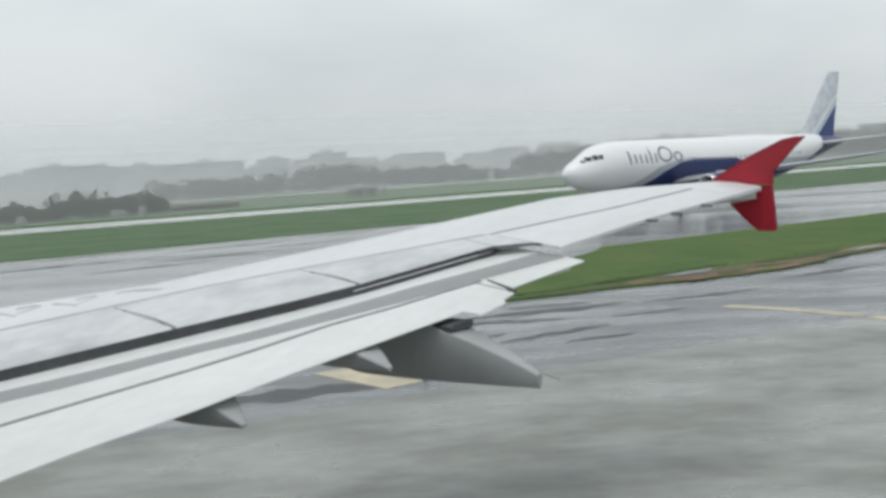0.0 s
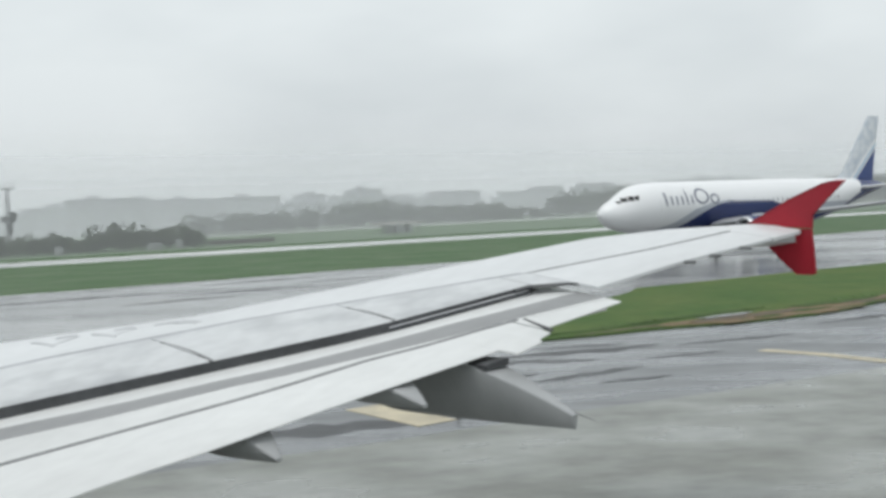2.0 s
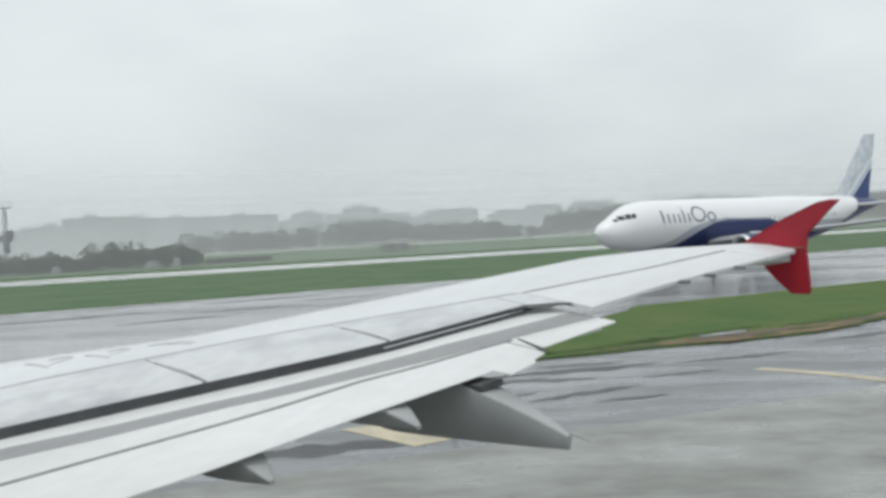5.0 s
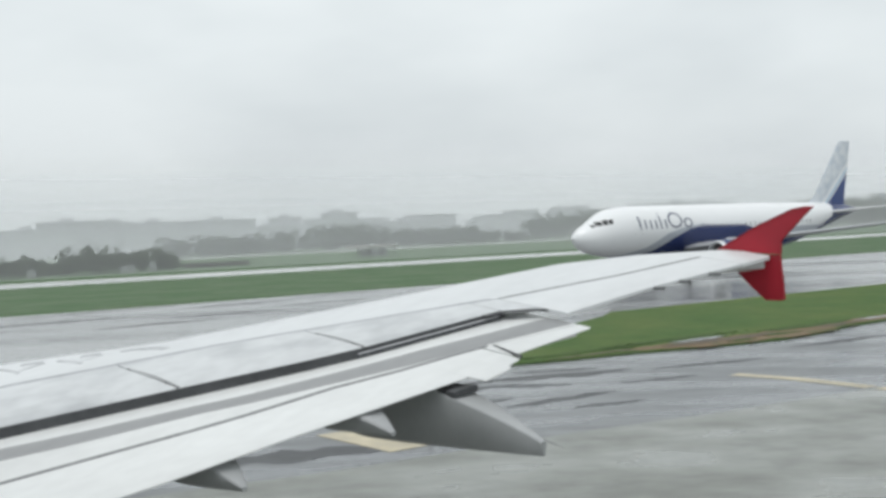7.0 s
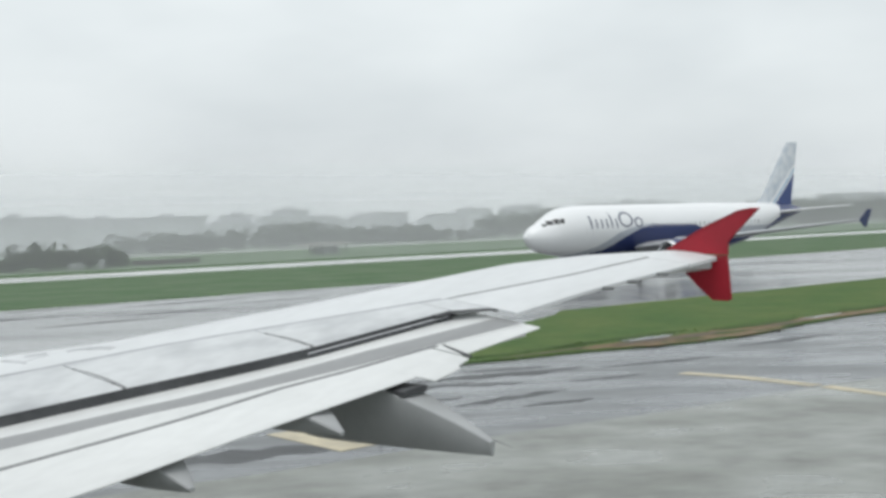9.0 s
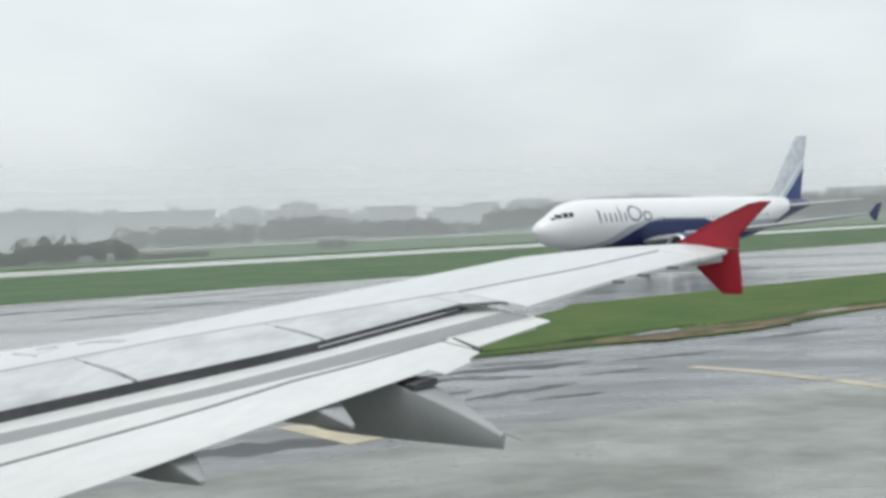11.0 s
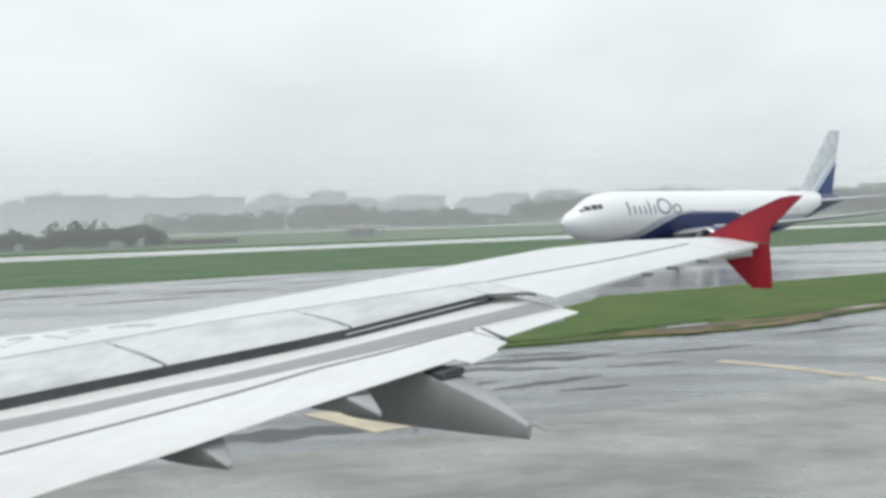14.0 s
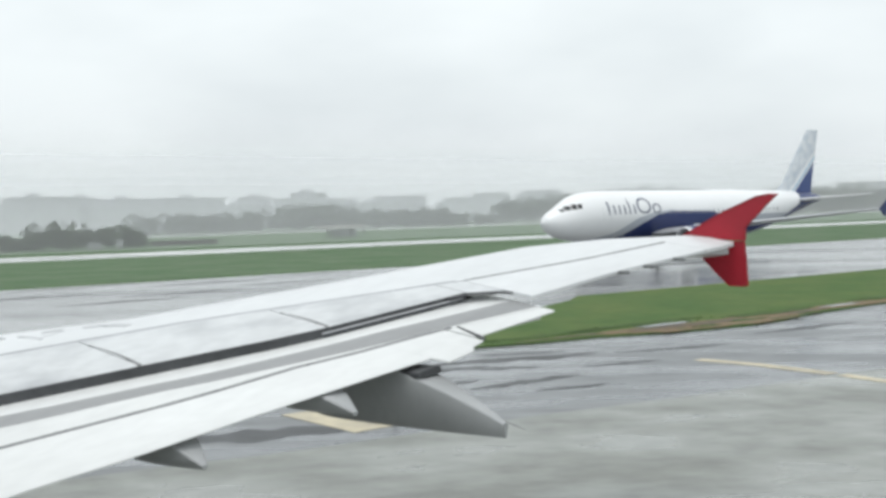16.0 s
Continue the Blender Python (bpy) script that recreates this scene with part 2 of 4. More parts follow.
def rod(bm, a, b, r0, r1=None, n=10):
    a, b = Vector(a), Vector(b)
    turn = (b - a).to_track_quat("Z", "Y").to_matrix().to_4x4()
    bmesh.ops.create_cone(bm, cap_ends=True, segments=n, radius1=r0, radius2=r0 if r1 is None else r1, depth=(b - a).length,
                          matrix=Matrix.Translation((a + b) / 2) @ turn)
    return bm


def thing(name, m, label, category, group="", kind=""):
    ob = new(name)
    ob.matrix_basis = m
    ob.empty_display_size = 0.2
    return tagged(ob, label, category, group, kind)


def line(*knots):
    """A smooth line through a few (s, u) knots."""
    xs, ys = [k[0] for k in knots], [k[1] for k in knots]
    return lambda s: float(np.interp(s, xs, ys))


TURN = radians(36.0)
EX, EY = math.cos(TURN), math.sin(TURN)


def field(e, n, z=0.0):
    """A place by metres along (e) and across (n) the runway."""
    return Vector((e * EX - n * EY, e * EY + n * EX, z))


# ---- ground and pavements ----
def slab(name, outline, top, mat, label, category, thick=0.05):
    """A pavement or bed of some thickness, over an outline in runway metres."""
    k = len(outline)
    verts = [field(e, n, top - thick) for e, n in outline] + [field(e, n, top) for e, n in outline]
    faces = [tuple(range(k, 2 * k))] + [(i, (i + 1) % k, (i + 1) % k + k, i + k) for i in range(k)]
    return tagged(shape(name, verts, faces, mat), label, category, kind="structure")


ground = shape("ground", [field(-2500, -1500), field(3500, -1500), field(3500, 4000), field(-2500, 4000)], [(0, 1, 2, 3)], M_GRASS)
tagged(ground, "flat green airfield grass, wet from rain", "grass", kind="structure")


def wobble(a, b, n0, seed, amp, step=1.5):
    """A slightly uneven edge from e = a to b at n0."""
    k = max(2, int(abs(b - a) / step))
    return [(a + (b - a) * i / k, n0 + amp * noise.noise((0.21 * (a + (b - a) * i / k), seed, 0.0))) for i in range(k + 1)]


def apron_edge():
    """The slightly slanting joint between apron concrete and shoulder asphalt."""
    return [(e, n - 0.113 * (max(-20.0, min(60.0, e)) - 16.2)) for e, n in wobble(80, -20, 18.98, 14.0, 0.18, 0.8)]


slab("apron", [(-300, -250), (400, -250), (400, 14.0)] + apron_edge() + [(-300, 23.0)], 0.03, M_CONCRETE,
     "pale grey wet concrete apron with faint stains", "apron")
slab("pavement", [(-300, 5.0), (400, 5.0)] + wobble(400, -300, 43.0, 2.0, 0.5, 4.0), 0.024, M_ASPHALT,
     "dark wet asphalt shoulder streaked by rain", "pavement")
slab("taxiway", wobble(-400, 900, 43.0, 2.0, 0.5, 4.0)[::-1][::-1] + wobble(900, -400, 80.4, 5.0, 0.8, 3.0), 0.034, M_TAXI,
     "rain-covered grey taxiway with blurred reflections", "taxiway")
slab("runway", wobble(-600, 1800, 137.0, 8.0, 0.7, 6.0) + wobble(1800, -600, 156.0, 9.0, 0.6, 6.0), 0.03, M_RUNWAY,
     "pale wet concrete runway between grass strips", "runway")
slab("service_road", [(-600, 284), (2200, 284), (2200, 312), (-600, 312)], 0.03, M_RUNWAY,
     "narrow pale wet perimeter road before the trees", "road")


def island_outline():
    """Grass island between the apron shoulder and the taxiway, with a blunt rounded end."""
    front = line((25.5, 29.6), (29, 28.9), (31.6, 28.0), (35.3, 27.3), (38, 27.6), (41, 28.3), (46, 28.7), (55, 28.3), (330, 27.0))
    pts = [(e, n + front(e)) for e, n in wobble(26, 330, 0.0, 3.0, 0.35, 1.0)]
    pts += wobble(330, 42, 43.2, 4.0, 0.4)
    for i in range(1, 9):
        a = i / 9
        pts.append((42 - 18.5 * math.sin(a * math.pi / 2) ** 1.2 * (1 if a < 0.75 else 1), 43.2 - 12.2 * a ** 0.9))
    pts.append((23.0, 30.2))
    return pts


ISLAND = island_outline()
slab("island", ISLAND, 0.09, M_ISLAND, "bright green grass island with a muddy edge", "grass island", thick=0.14)


def blot(name, e0, n0, length, width, top, mat, label, category, seed, lean=0.0, thick=0.012):
    """A thin patch with a ragged outline, lying along the taxiway."""
    k = 72
    pts = []
    for i in range(k):
        a = 2 * math.pi * i / k
        c, s = math.cos(a), math.sin(a)
        w = 1 + 0.45 * noise.noise((1.7 * c, 1.7 * s, seed)) + 0.35 * noise.noise((4.5 * c, 4.5 * s, seed)) + 0.2 * noise.noise((11 * c, 11 * s, seed))
        x, y = 0.5 * length * c * w, 0.5 * width * s * w
        pts.append((e0 + x - lean * y, n0 + y + lean * x))
    return slab(name, pts, top, mat, label, category, thick=thick)


def trickle(name, a, b, width, top, mat, label, seed):
    """A meandering tapered band of water or dirt from a to b."""
    k, left, right = 36, [], []
    d = math.hypot(b[0] - a[0], b[1] - a[1])
    ox, oy = -(b[1] - a[1]) / d, (b[0] - a[0]) / d
    for i in range(k + 1):
        t = i / k
        side = 0.05 * d * noise.noise((2.2 * t, seed, 0.0)) + 0.02 * d * noise.noise((6.0 * t, seed, 3.0))
        for pts, sign in ((left, 1), (right, -1)):
            w = side + sign * 0.5 * width * (0.06 + math.sin(math.pi * t) ** 0.7) * (1 + 0.75 * noise.noise((7.0 * t, seed, 7.0 + sign)))
            pts.append((a[0] + (b[0] - a[0]) * t + ox * w, a[1] + (b[1] - a[1]) * t + oy * w))
    return slab(name, left + right[::-1], top, mat, label, "wet streak", thick=0.006)


SOIL_EDGE = ((35.8, 28.6, 10.5, 2.1, 0.100, M_SOIL, 1.0), (46.0, 29.4, 10.0, 1.1, 0.100, M_SOIL, 2.3), (31.4, 29.3, 4.5, 0.9, 0.098, M_SOIL, 5.2),
             (32.6, 29.0, 4.2, 0.7, 0.106, M_MUD, 4.7), (35.2, 28.9, 3.4, 0.55, 0.108, M_MUD, 8.2), (41.0, 29.0, 3.6, 0.5, 0.106, M_MUD, 9.9),
             (28.2, 29.6, 4.0, 0.35, 0.098, M_MUD, 12.4))
for e0, n0, length, width, top, mat, seed in SOIL_EDGE:
    blot("soil_patch", e0, n0, length, width, top, mat, "brown muddy strip along the island edge" if mat is M_SOIL else "dark wet mud beside the asphalt", "soil", seed)
for seed, e0, n0, length, width in ((31.0, 33.0, 30.6, 6.5, 0.7), (32.0, 39.5, 29.6, 5.0, 0.8), (33.0, 50.0, 30.3, 6.0, 0.8), (34.0, 28.5, 30.4, 5.5, 0.6),
                                    (35.0, 36.8, 28.5, 2.2, 0.4), (36.0, 34.0, 28.2, 1.6, 0.35)):
    blot("rough_grass", e0, n0, length, width, 0.111, M_SEDGE, "darker rough grass near the muddy edge", "grass", seed, thick=0.02)
blot("puddle", 33.4, 29.75, 3.0, 0.5, 0.112, M_TAXI, "shiny puddle in the muddy grass", "puddle", 3.1)
blot("puddle", 44.6, 29.5, 3.0, 0.4, 0.112, M_TAXI, "shiny puddle in the muddy grass", "puddle", 6.1)
STREAKS = (((20.4, 27.45), (26.0, 25.9), 0.5), ((22.8, 28.1), (25.7, 27.05), 0.28), ((20.8, 25.9), (22.5, 24.85), 0.34), ((18.4, 22.95), (22.3, 22.9), 0.3),
           ((9.3, 22.3), (13.5, 20.6), 1.1),
           ((18.9, 26.6), (21.7, 26.1), 0.3), ((15.8, 24.6), (19.6, 24.1), 0.32),
           ((26.2, 25.3), (30.5, 24.3), 0.24), ((23.5, 24.0), (26.0, 23.2), 0.2), ((33.5, 25.6), (39.0, 25.1), 0.35), ((19.5, 21.6), (21.6, 21.1), 0.2))
for i, (a, b, width) in enumerate(STREAKS):
    trickle("wet_streak", a, b, 1.7 * width if width < 1 else width, 0.0285 + 0.0002 * i, M_STREAK, "dark wet streak on the asphalt", 3.7 * i)

for i, (e0, n0, length, width) in enumerate(((16.0, 76.5, 9.0, 0.9), (27.0, 78.0, 12.0, 0.8), (36.0, 74.5, 10.0, 1.0), (46.0, 77.2, 9.0, 0.7),
                                             (21.0, 70.5, 11.0, 1.1), (58.0, 75.5, 12.0, 0.8), (31.0, 66.0, 9.0, 0.9), (25.0, 62.0, 8.0, 0.8), (40.0, 69.5, 8.0, 0.7))):
    trickle("wet_streak", (e0 - length / 2, n0), (e0 + length / 2, n0 + 0.4), width, 0.039, M_STREAK, "thin dark streak across the wet taxiway", 100 + 2.9 * i)


def stroke(name, pts, width, top, mat, label):
    """A painted line of constant width along runway places."""
    left, right = [], []
    for i, (e, n) in enumerate(pts):
        a, b = pts[max(0, i - 1)], pts[min(len(pts) - 1, i + 1)]
        d = math.hypot(b[0] - a[0], b[1] - a[1])
        ox, oy = -(b[1] - a[1]) / d * width / 2, (b[0] - a[0]) / d * width / 2
        left.append((e + ox, n + oy))
        right.append((e - ox, n - oy))
    return slab(name, left + right[::-1], top, mat, label, "painted line", thick=0.008)


stroke("painted_line", [(26.75, 22.5), (27.0, 20.4), (26.85, 18.6), (26.8, 18.0)], 0.5, 0.036, M_PALE, "worn pale yellow taxi line on wet asphalt")
stroke("painted_line", [(26.8, 17.7), (26.3, 15.0), (25.0, 11.0), (23.2, 6.0)], 0.4, 0.042, M_PALE, "worn pale yellow taxi line on wet concrete")
stroke("painted_line", [(13.55, 23.2), (13.6, 20.2)], 1.02, 0.036, M_PALE, "broad worn yellow bar painted on asphalt")


def grass_tufts(name, count, area, height, seed, top, label):
    """Many single blades in tufts, as one mesh."""
    rng = random.Random(seed)
    verts, faces = [], []
    for _ in range(count):
        e, n = area(rng)
        for _ in range(3):
            x, y = e + rng.uniform(-0.12, 0.12), n + rng.uniform(-0.12, 0.12)
            a, h, w = rng.uniform(0, math.pi), height * rng.uniform(0.5, 1.3), rng.uniform(0.012, 0.03) * (1 + height * 2)
            lean = rng.choice((-1, 1)) * rng.uniform(1.2, 2.6) * h
            k = len(verts)
            verts += [field(x - w * math.cos(a), y - w * math.sin(a), top), field(x + w * math.cos(a), y + w * math.sin(a), top),
                      field(x + lean, y + lean * 0.6, top + h)]
            faces.append((k, k + 1, k + 2))
    me = bpy.data.meshes.new(name)
    me.from_pydata([tuple(v) for v in verts], [], faces)
    me.materials.append(M_BLADE)
    return tagged(new(name, me), label, "grass", kind="stuff")


grass_tufts("grass_tufts", 1500, lambda r: (r.uniform(24, 75), 29.6 + 1.6 * r.random() ** 2), 0.03, 11, 0.088, "short green grass blades on the island edge")
grass_tufts("grass_tufts", 3000, lambda r: (r.uniform(10, 190), 80.9 + 1.2 * r.random()), 0.1, 12, 0.0, "long wet grass beside the taxiway")
grass_tufts("grass_tufts", 3000, lambda r: (r.uniform(20, 260), 136.6 - 1.4 * r.random()), 0.12, 13, 0.0, "long wet grass beside the runway")

# ---- the aircraft that carries the window: wing, flaps, fence ----
OWN = thing("airliner", pose(0, 0, 0, 0, 0, -44.0), "white airliner with wet grey wing and red wingtip fence", "aircraft")
TIP_S, TIP_U, TIP_Z = 15.18, -8.18, 4.05


def upper(s, u, off=0.0):
    """Height of the wing's upper side, by metres outboard (s) and aft (u)."""
    return TIP_Z + off + 0.12 * (s - TIP_S) - 0.14 * ((u - TIP_U) - 0.33 * (s - TIP_S))


crest = line((0.2, -16.5), (6.08, -13.18), (7.77, -12.21), (10.68, -11.23), (13.31, -10.40), (14.27, -9.77), (15.18, -8.86))
hinge = line((0.2, -13.6), (5.69, -12.35), (8.10, -11.49), (11.34, -10.0))
rear = line((0.2, -12.75), (4.81, -11.33), (5.87, -10.99), (6.87, -10.67), (8.27, -10.21), (8.94, -10.02), (10.93, -9.64))
ail_front = line((11.34, -10.0), (13.19, -9.32), (14.6, -8.93))
trail = line((10.9, -8.93), (11.32, -8.87), (12.89, -8.66), (14.44, -8.29), (15.18, -8.13))


def wing_section(s):
    """One rib: over the top from the rear spar to the nose, and back below."""
    c = crest(s)
    h = hinge(s) if s < 11.34 else ail_front(min(s, 14.6))
    if s > 14.6:
        h = max(-8.93 + (s - 14.6) * 1.2, c + 0.2)
    z = upper(s, c)
    t = 0.62 - 0.024 * s                      # thickness grows towards the root
    top = [(h, upper(s, h)), (h + 0.5 * (c - h), upper(s, h + 0.5 * (c - h)) + 0.012), (c, z), (c - 0.18, z - 0.02), (c - 0.4 * t * 2, z - 0.25 * t),
           (c - 0.5 * t * 2, z - 0.5 * t)]
    low = [(c - 0.4 * t * 2, z - 0.8 * t), (c - 0.1, z - 1.0 * t), (0.5 * (c + h), upper(s, h) - 0.95 * t), (h, upper(s, h) - 0.75 * t)]
    return [(u, s, zz) for u, zz in top + low]


stations = [0.2, 2.0, 4.0, 5.2, 6.08, 7.0, 7.77, 8.9, 10.0, 10.68, 11.34, 12.2, 13.31, 13.8, 14.27, 14.6, 14.9, 15.18]
shape("wing_skin", *loft([wing_section(s) for s in stations]), M_SKIN, OWN, "light grey wing skin wet with rain", smooth=True)


def panel(name, s0, s1, front, back, mat, off=0.012, thick=0.04, label="", parent=OWN, steps=6, plane=0.0):
    """A plate on the wing between two lines, with rounded rims."""
    rings = []
    for i in range(steps + 1):
        s = s0 + (s1 - s0) * i / steps
        f, b = front(s), back(s)
        if f > b - 0.02:
            f = b - 0.02
        rim = min(0.012, 0.2 * (b - f))
        rings.append([(f, s, upper(s, f, plane) + off - thick), (f, s, upper(s, f, plane) + off - rim), (f + rim, s, upper(s, f, plane) + off),
                      (b - rim, s, upper(s, b, plane) + off), (b, s, upper(s, b, plane) + off - rim), (b, s, upper(s, b, plane) + off - thick)])
    return shape(name, *loft(rings), mat, parent, label, smooth=True)


for a, b in ((0.4, 2.6), (2.63, 4.7), (4.73, 6.86), (6.88, 8.955), (8.975, 10.95)):
    panel("spoiler", a, b, lambda s: hinge(s) + 0.02, rear, M_SPOILER, off=0.014, thick=0.016)
panel("shroud", 10.975, 11.32, lambda s: hinge(s) + 0.02, lambda s: rear(10.93) + (s - 10.93) * 0.9, M_SPOILER, off=0.010, thick=0.05)
panel("hinge_seam", 0.4, 11.3, lambda s: hinge(s) - 0.10, lambda s: hinge(s) + 0.018, M_MARK, off=0.003, thick=0.02, steps=20)


def seam(name, knots, w0, w1, mat, off=0.017, plane=0.0, label="", bow=0.0):
    """A thin raised strip on the wing along (s, u) knots, from width w0 to w1, slightly bowed."""
    rings, k = [], 10
    (s0, u0), (s1, u1) = knots
    for i in range(k + 1):
        a = i / k
        s, u, w = s0 + (s1 - s0) * a + bow * math.sin(math.pi * a), u0 + (u1 - u0) * a, 0.5 * (w0 + (w1 - w0) * a)
        rings.append([(u, s - w, upper(s - w, u, plane) + off - 0.02), (u, s - w, upper(s - w, u, plane) + off),
                      (u, s + w, upper(s + w, u, plane) + off), (u, s + w, upper(s + w, u, plane) + off - 0.02)])
    return shape(name, *loft(rings), mat, OWN, label)


# spoiler joints, widened aft to draw the shadow at that end
for s in (4.72, 6.87, 8.965):
    seam("joint_seam", ((s + 0.01, hinge(s) + 0.22), (s, rear(s) + 0.004)), 0.012, 0.045, M_SEAM, bow=0.035)
panel("aileron", 11.345, 14.58, lambda s: ail_front(s) + 0.02, trail, M_SKIN, off=0.006, thick=0.05, label="light grey aileron", steps=14)
# dark plate that paints the shaded gap on past the last spoiler
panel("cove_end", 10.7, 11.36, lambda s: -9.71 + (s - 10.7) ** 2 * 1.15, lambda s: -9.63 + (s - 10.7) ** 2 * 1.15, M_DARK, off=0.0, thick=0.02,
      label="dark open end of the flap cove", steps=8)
panel("aileron_seam", 11.0, 14.6, lambda s: ail_front(s) - 0.045, lambda s: ail_front(s) + 0.03, M_SEAM, off=0.007, thick=0.02, steps=14)
panel("wing_tip", 14.6, 15.16, lambda s: ail_front(14.6) + (s - 14.6) * 1.1, trail, M_SKIN, off=0.004, thick=0.06)

# cavity between the spoilers and the flap, its shade put into dark sheets
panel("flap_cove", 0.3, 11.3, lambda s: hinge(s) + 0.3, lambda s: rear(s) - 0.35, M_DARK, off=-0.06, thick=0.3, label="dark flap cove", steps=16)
# added dark face under the spoiler edge, coloured as the gap's shade
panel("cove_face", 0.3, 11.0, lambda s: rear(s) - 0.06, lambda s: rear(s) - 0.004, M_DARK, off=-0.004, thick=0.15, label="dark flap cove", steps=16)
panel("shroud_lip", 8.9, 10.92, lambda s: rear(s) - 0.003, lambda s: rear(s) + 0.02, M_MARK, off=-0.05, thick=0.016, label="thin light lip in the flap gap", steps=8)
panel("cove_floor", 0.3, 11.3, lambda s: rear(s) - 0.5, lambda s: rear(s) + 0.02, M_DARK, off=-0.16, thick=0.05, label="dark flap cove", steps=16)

flap_front = line((0.2, -12.9), (4.84, -11.47), (5.89, -11.11), (7.02, -10.69), (8.33, -10.34), (9.40, -10.06), (11.40, -9.64))
flap_step = line((0.2, -11.05), (4.48, -10.25), (5.34, -10.06), (6.45, -9.81), (7.07, -9.69), (8.13, -9.55), (8.79, -9.37), (9.58, -9.22), (10.0, -9.13), (11.40, -8.75))
flap_trail = line((0.2, -9.5), (4.88, -9.12), (5.69, -8.99), (6.87, -8.89), (7.68, -8.79), (8.56, -8.68), (9.20, -8.6))
band_a = line((0.2, -12.5), (4.71, -11.11), (5.7, -10.73), (6.84, -10.37), (7.41, -10.16), (8.77, -9.81), (9.55, -9.65), (10.3, -9.45), (11.35, -9.2))
band_b = line((0.2, -12.1), (4.6, -10.8), (5.56, -10.45), (6.70, -10.14), (7.25, -9.93), (8.51, -9.54), (9.21, -9.33), (10.0, -9.16), (11.36, -8.78))
panel("flap", 0.3, 11.38, flap_front, flap_step, M_FLAP, off=0.0, thick=0.16, label="extended light grey flap", plane=-0.12, steps=24)
panel("flap_band", 0.4, 11.36, band_a, band_b, M_BAND, off=0.004, thick=0.01, label="grey band along the flap", plane=-0.12, steps=24)
panel("flap_seam", 0.4, 10.1, lambda s: flap_step(s) - 0.03, lambda s: flap_step(s) + 0.035, M_SEAM, off=0.003, thick=0.05, plane=-0.12, steps=24)
tab_end = line((9.2, -8.585), (9.235, -8.36), (9.7, -8.385), (9.76, -8.47), (9.99, -8.51))
outer_trail = line((10.03, -8.66), (11.36, -8.53))
panel("flap_tab", 0.3, 9.198, lambda s: flap_step(s) + 0.028, flap_trail, M_FLAP, off=-0.004, thick=0.022, plane=-0.12, steps=24)
panel("flap_tab", 9.2, 9.99, lambda s: flap_step(s) + 0.028, tab_end, M_FLAP, off=-0.004, thick=0.022, plane=-0.12, steps=24, label="light grey flap end with a notched edge")
panel("flap_tab", 10.03, 11.37, lambda s: flap_step(s) + 0.028, outer_trail, M_FLAP, off=-0.004, thick=0.022, plane=-0.12, steps=6)
seam("tab_seam", ((10.17, -9.06), (10.03, -8.52)), 0.02, 0.06, M_DARK, off=0.006, plane=-0.12)


def fairing(s, tail_u, tail_z, tail_h, nose_u, nose_z, belly, width, rise, label, keel=0.2):
    """A canoe fairing under the flap: flat-sided with a ridged top, narrowing to a thin upright tail."""
    rings = []
    for i in range(25):
        a = i / 24                                            # 0 at the tail, 1 at the nose
        u = tail_u + (nose_u - tail_u) * a
        w = width * (0.14 + 0.86 * math.sin(min(1.0, a * 1.9) * math.pi / 2))
        top = tail_z + tail_h + (nose_z - tail_z - tail_h) * math.sin(min(1.0, a * rise) * math.pi / 2) ** 0.92
        low = tail_z + (belly - tail_z) * math.sin(min(1.0, a * 1.6) * math.pi / 2) + (max(0, a - 0.6) / 0.4) ** 2 * (nose_z - belly) * 0.8
        r = min(0.03, 0.25 * (top - low), 0.3 * w)            # rounding of the long edges
        rings.append([(u, s - 0.5 * w + r, top), (u, s - 0.5 * w + 0.3 * r, top - 0.3 * r), (u, s - 0.5 * w, top - r), (u, s - keel * w, low + r),
                      (u, s - 0.6 * keel * w, low), (u, s + 0.6 * keel * w, low), (u, s + keel * w, low + r), (u, s + 0.5 * w, top - r),
                      (u, s + 0.5 * w - 0.3 * r, top - 0.3 * r), (u, s + 0.5 * w - r, top)])
    return shape("flap_fairing", *loft(rings), M_FAIRING, OWN, label, smooth=True)


fairing(9.1, -7.47, 2.25, 0.15, -11.6, 2.99, 2.21, 0.56, 1.75, "long grey flap track fairing")
fairing(7.95, -8.48, 2.545, 0.04, -9.9, 2.79, 2.55, 0.5, 2.5, "short grey flap track fairing", 0.36)
fairing(6.3, -8.75, 2.265, 0.04, -10.2, 2.54, 2.25, 0.5, 2.5, "short grey flap track fairing", 0.36)
fairing(3.6, -8.5, 2.0, 0.06, -12.2, 2.2, 1.9, 0.36, 2.4, "short grey flap track fairing")
rings = []
for i in range(6):                                            # dark block painting the shade where the moving fairing leaves the flap
    a = i / 5
    u, h = -9.0 + 0.5 * a, 0.22 - 0.16 * a
    rings.append([(u, 8.9, 2.87 - h), (u, 8.9, 2.86), (u, 8.94, 2.875), (u, 9.22, 2.905), (u, 9.26, 2.895), (u, 9.26, 2.89 - h)])
shape("fairing_mouth_shade", *loft(rings), M_DARK, OWN, "dark mouth between flap and fairing", smooth=True)
bm = bmesh.new()
rod(bm, (-7.47, 9.1, 2.42), (-7.2, 9.1, 2.36), 0.008, 0.003, 6)
part("static_wick", bm, M_SEAM, OWN, "thin dark static wick")
# dark boxes that imitate the shadow at the aileron's notches
for s in (12.95, 13.4, 13.95):
    bm = bmesh.new()
    u, z = trail(s), upper(s, trail(s))
    box(bm, (u - 0.3, s - 0.025, z - 0.05), (u + 0.2, s + 0.025, z - 0.008), 0.02)
    part("aileron_notch_shade", bm, M_SEAM, OWN, "small dark box drawn as shade under an aileron notch")


